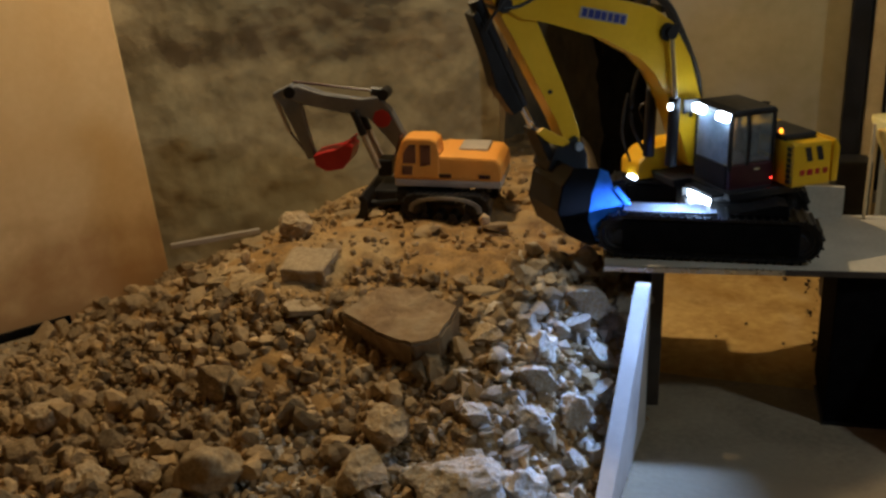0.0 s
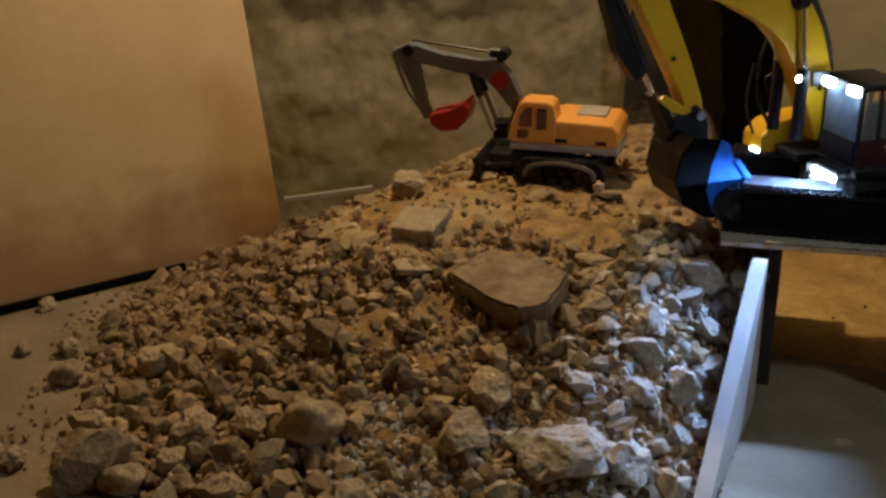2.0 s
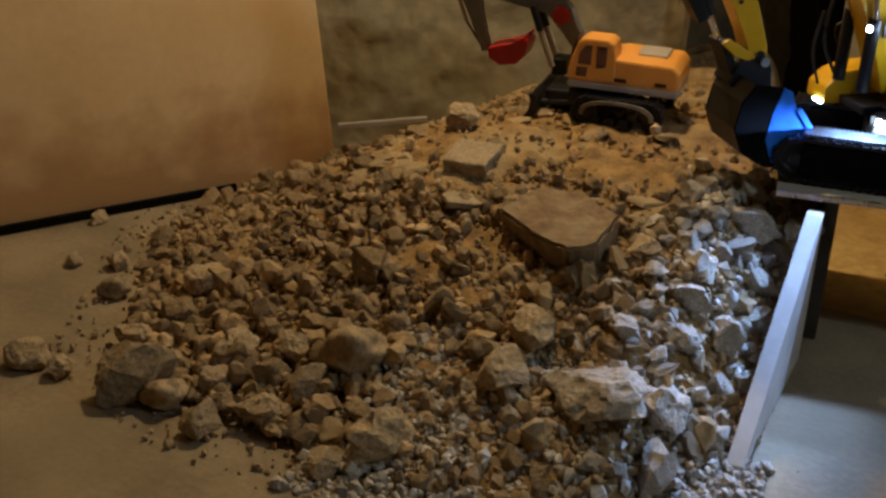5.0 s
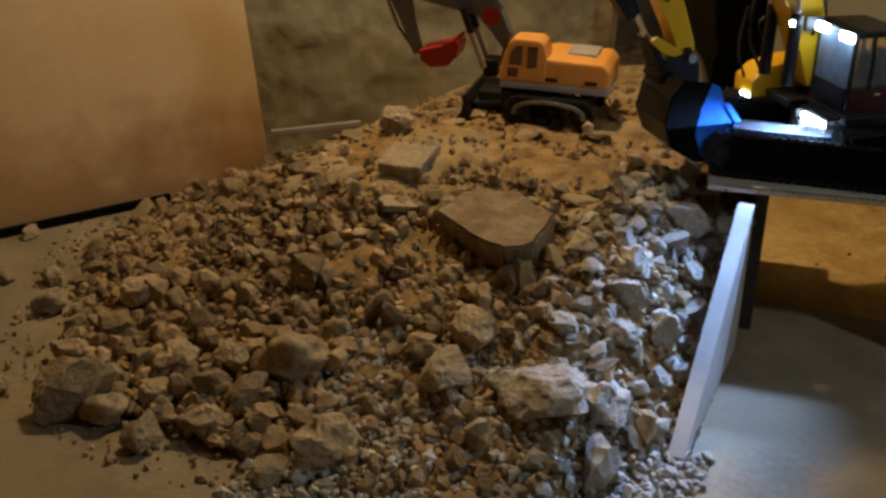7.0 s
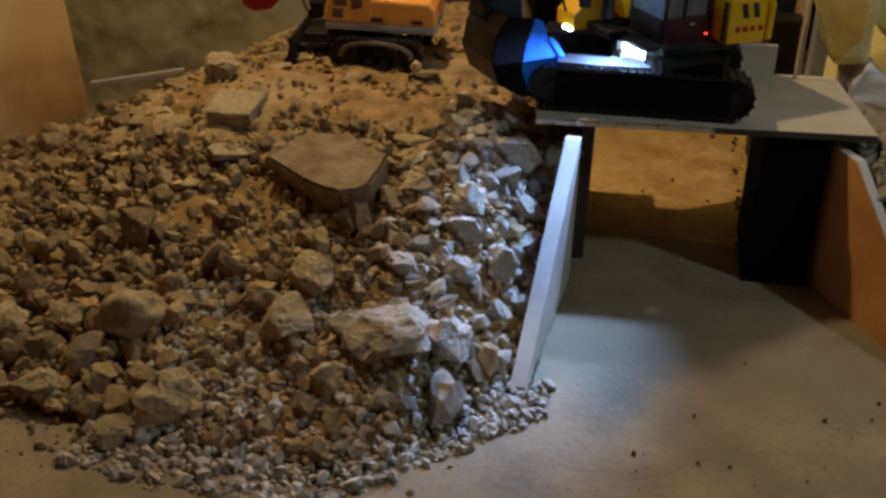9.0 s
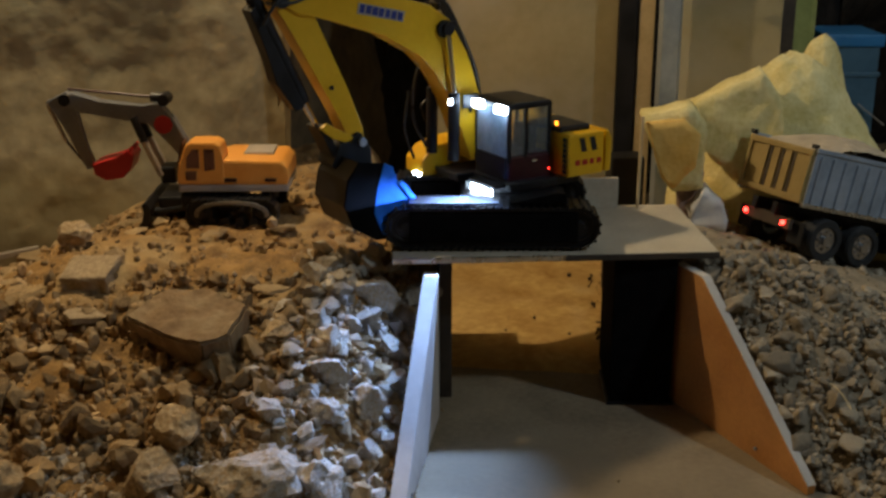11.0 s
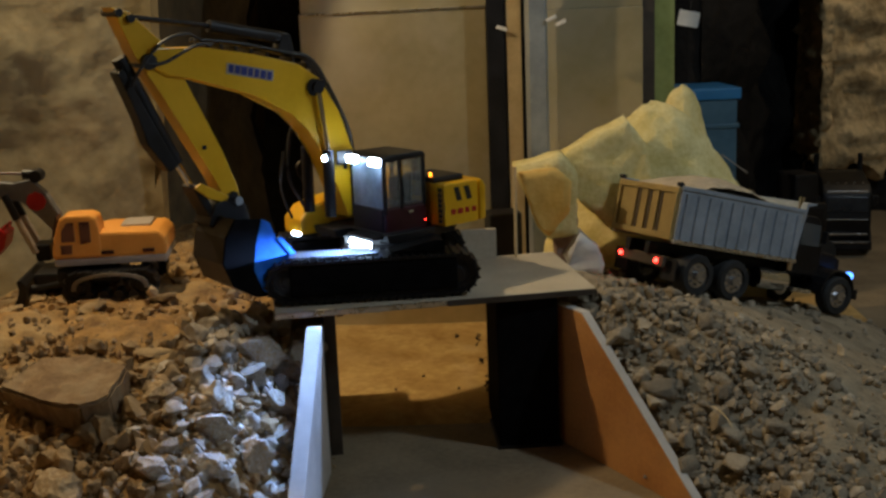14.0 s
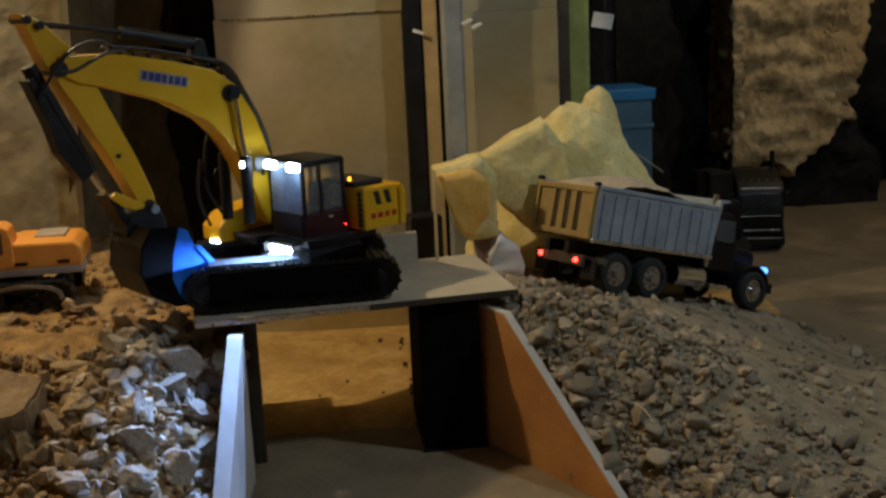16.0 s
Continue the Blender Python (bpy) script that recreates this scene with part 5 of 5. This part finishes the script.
BANKSTONES = [(0.313, 0.047, 0.049), (0.376, -0.030, 0.050), (0.482, -0.134, 0.048), (0.542, -0.196, 0.036), (0.381, 0.001, 0.035), (0.477, -0.088, 0.044), (0.409, -0.173, 0.052), (0.533, -0.137, 0.039), (0.401, -0.137, 0.043), (0.649, 0.057, 0.032), (0.757, -0.085, 0.034), (0.811, -0.098, 0.038), (0.272, 0.114, 0.036)]
for k, (x, y, s) in enumerate(BANKSTONES):
    set_stone("pebble", ROUND[k % 10], x, y, s, right_height(x, y) + 0.16 * s, 53 * k, "larger dusty grey stone sunk in the gravel bank", (7 * (k % 5) - 14, 5 * (k % 7) - 15), 0.8, group="gravel stones")
count = 0
while count < 150:
    x, y = rng.uniform(0.22, 1.15), rng.uniform(-0.55, 0.5)
    h = right_height(x, y)
    d = Vector((x - WING_R[0], y - WING_R[1], 0))
    if h < 0.006 or (d.dot(WN) < 0.02 and d.dot(WR) > -0.02) or rng.random() > (0.95 if d.dot(WN) < 0.22 and y < 0.14 else 0.08 if y < 0.2 else 0.0):
        continue
    c, n = math.cos(radians(TRUCK[3])), math.sin(radians(TRUCK[3]))
    if abs(-(x - TRUCK[0]) * n + (y - TRUCK[1]) * c) < 0.12 and -0.1 < (x - TRUCK[0]) * c + (y - TRUCK[1]) * n < 0.5:
        continue
    s = float(np.clip(rng.lognormal(-4.0, 0.33), 0.011, 0.034))
    set_stone("pebble", ROUND[count % 10], x, y, s, h + 0.2 * s, rng.uniform(0, 360), "rounded grey-brown gravel stone", (rng.uniform(-30, 30), rng.uniform(-30, 30)), group="gravel stones")
    count += 1


def scatter(name, seeds, sub, number, area, height, keep, sizes, material, label):
    """Many small stones in one mesh."""
    shapes = []
    for s in seeds:
        bm = stone_mesh(s, sub, 6, 0.06)
        bm.verts.ensure_lookup_table()
        shapes.append((np.array([v.co[:] for v in bm.verts]), np.array([[v.index for v in f.verts] for f in bm.faces])))
        bm.free()
    verts, faces, base, done = [], [], 0, 0
    while done < number:
        x, y = rng.uniform(*area[0]), rng.uniform(*area[1])
        if rng.random() > keep(x, y):
            continue
        done += 1
        v, f = shapes[done % len(shapes)]
        s = float(np.clip(rng.lognormal(math.log(sizes[0]), sizes[1]), sizes[0] * 0.5, sizes[0] * 2.6))
        q = np.array(Euler(rng.uniform(0, 6.28, 3)).to_matrix())
        verts.append((v * s) @ q.T + (x, y, height(x, y) + 0.2 * s))
        faces.append(f + base)
        base += len(v)
    verts, faces = np.concatenate(verts), np.concatenate(faces)
    me = bpy.data.meshes.new(name)
    me.from_pydata(verts.tolist(), [], faces.tolist())
    me.materials.append(material)
    return tagged(new(name, me), label, name.replace("_", " "), kind="stuff")


def left_keep(x, y):
    if not inside_left(x, y):
        return 0
    return (1.0 - 0.6 * boulder_band(x, y)) * (1 - 0.7 * bare_earth(x, y)) if y < -0.12 else 0.30 if y < -0.02 else 0.10


def right_keep(x, y):
    h = right_height(x, y)
    d = Vector((x - WING_R[0], y - WING_R[1], 0))
    if h < 0.004 or (d.dot(WN) < 0.012 and d.dot(WR) > -0.02):
        return 0
    if y > 0.17:
        return 0.05
    return 1.0 if d.dot(WN) < 0.22 else 0.45 if d.dot(WN) < 0.36 else 0.09


def edge_keep(x, y):
    near = max(left_height(x + 0.06, y + 0.07), left_height(x - 0.03, y + 0.09), left_height(x + 0.09, y))
    return 0.5 if near > 0.004 and left_height(x, y) < 0.01 and x < -0.15 else 0


scatter("broken_rubble", range(110, 120), 2, 620, ((-1.5, -0.24), (-0.88, 0.1)), lambda x, y: left_height(x, y) + 0.004, lambda x, y: inside_left(x, y) * ((0.8 if x < -0.74 else 0.2) if y < -0.45 else 0.25 if y < -0.12 else 0.04), (0.022, 0.3), STONE, "broken tan stones of the heap")
scatter("small_rubble", range(120, 130), 1, 5200, ((-1.55, -0.235), (-0.88, 0.75)), left_height, left_keep, (0.0125, 0.42), STONE, "small crushed tan stones of the heap")
scatter("rubble_grit", range(130, 136), 1, 11000, ((-1.55, -0.235), (-0.88, 0.80)), left_height, left_keep, (0.0055, 0.4), STONE, "fine crushed grit on the heap")
scatter("strewn_grit", range(136, 142), 1, 500, ((-1.75, 0.0), (-1.0, 0.2)), lambda x, y: 0.0, edge_keep, (0.007, 0.5), STONE, "stray chips on the floor round the heap")
scatter("gravel", range(170, 176), 2, 240, ((0.2, 1.2), (-0.6, 0.6)), right_height, right_keep, (0.0175, 0.32), RIVER, "rounded grey-brown gravel stones")
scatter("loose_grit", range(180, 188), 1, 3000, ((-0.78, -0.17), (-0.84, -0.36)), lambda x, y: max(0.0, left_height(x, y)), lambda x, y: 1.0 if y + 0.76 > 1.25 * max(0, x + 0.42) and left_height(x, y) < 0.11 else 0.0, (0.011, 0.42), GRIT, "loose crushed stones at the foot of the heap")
scatter("small_gravel", range(142, 150), 1, 3200, ((0.2, 1.3), (-0.6, 0.8)), right_height, right_keep, (0.0080, 0.42), RIVER, "small rounded grey gravel")
scatter("far_debris", range(150, 154), 1, 170, ((-0.15, 0.25), (0.36, 0.80)), lambda x, y: 0.011, lambda x, y: 0.9 if x > 0.05 + 0.1 * (0.6 - y) else 0.02, (0.0050, 0.5), DARKEARTH, "dark crumbs on the floor behind the bridge")
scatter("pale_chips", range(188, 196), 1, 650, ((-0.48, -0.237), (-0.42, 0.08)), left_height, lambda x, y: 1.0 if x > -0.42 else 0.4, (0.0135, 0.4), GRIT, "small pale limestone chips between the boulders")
scatter("floor_crumbs", range(154, 158), 1, 32, ((-0.17, 0.34), (-0.75, -0.12)), lambda x, y: 0.0, lambda x, y: 1.0 if x > -0.15 else 0.3, (0.0042, 0.45), DARKEARTH, "dark crumbs strewn on the concrete floor")
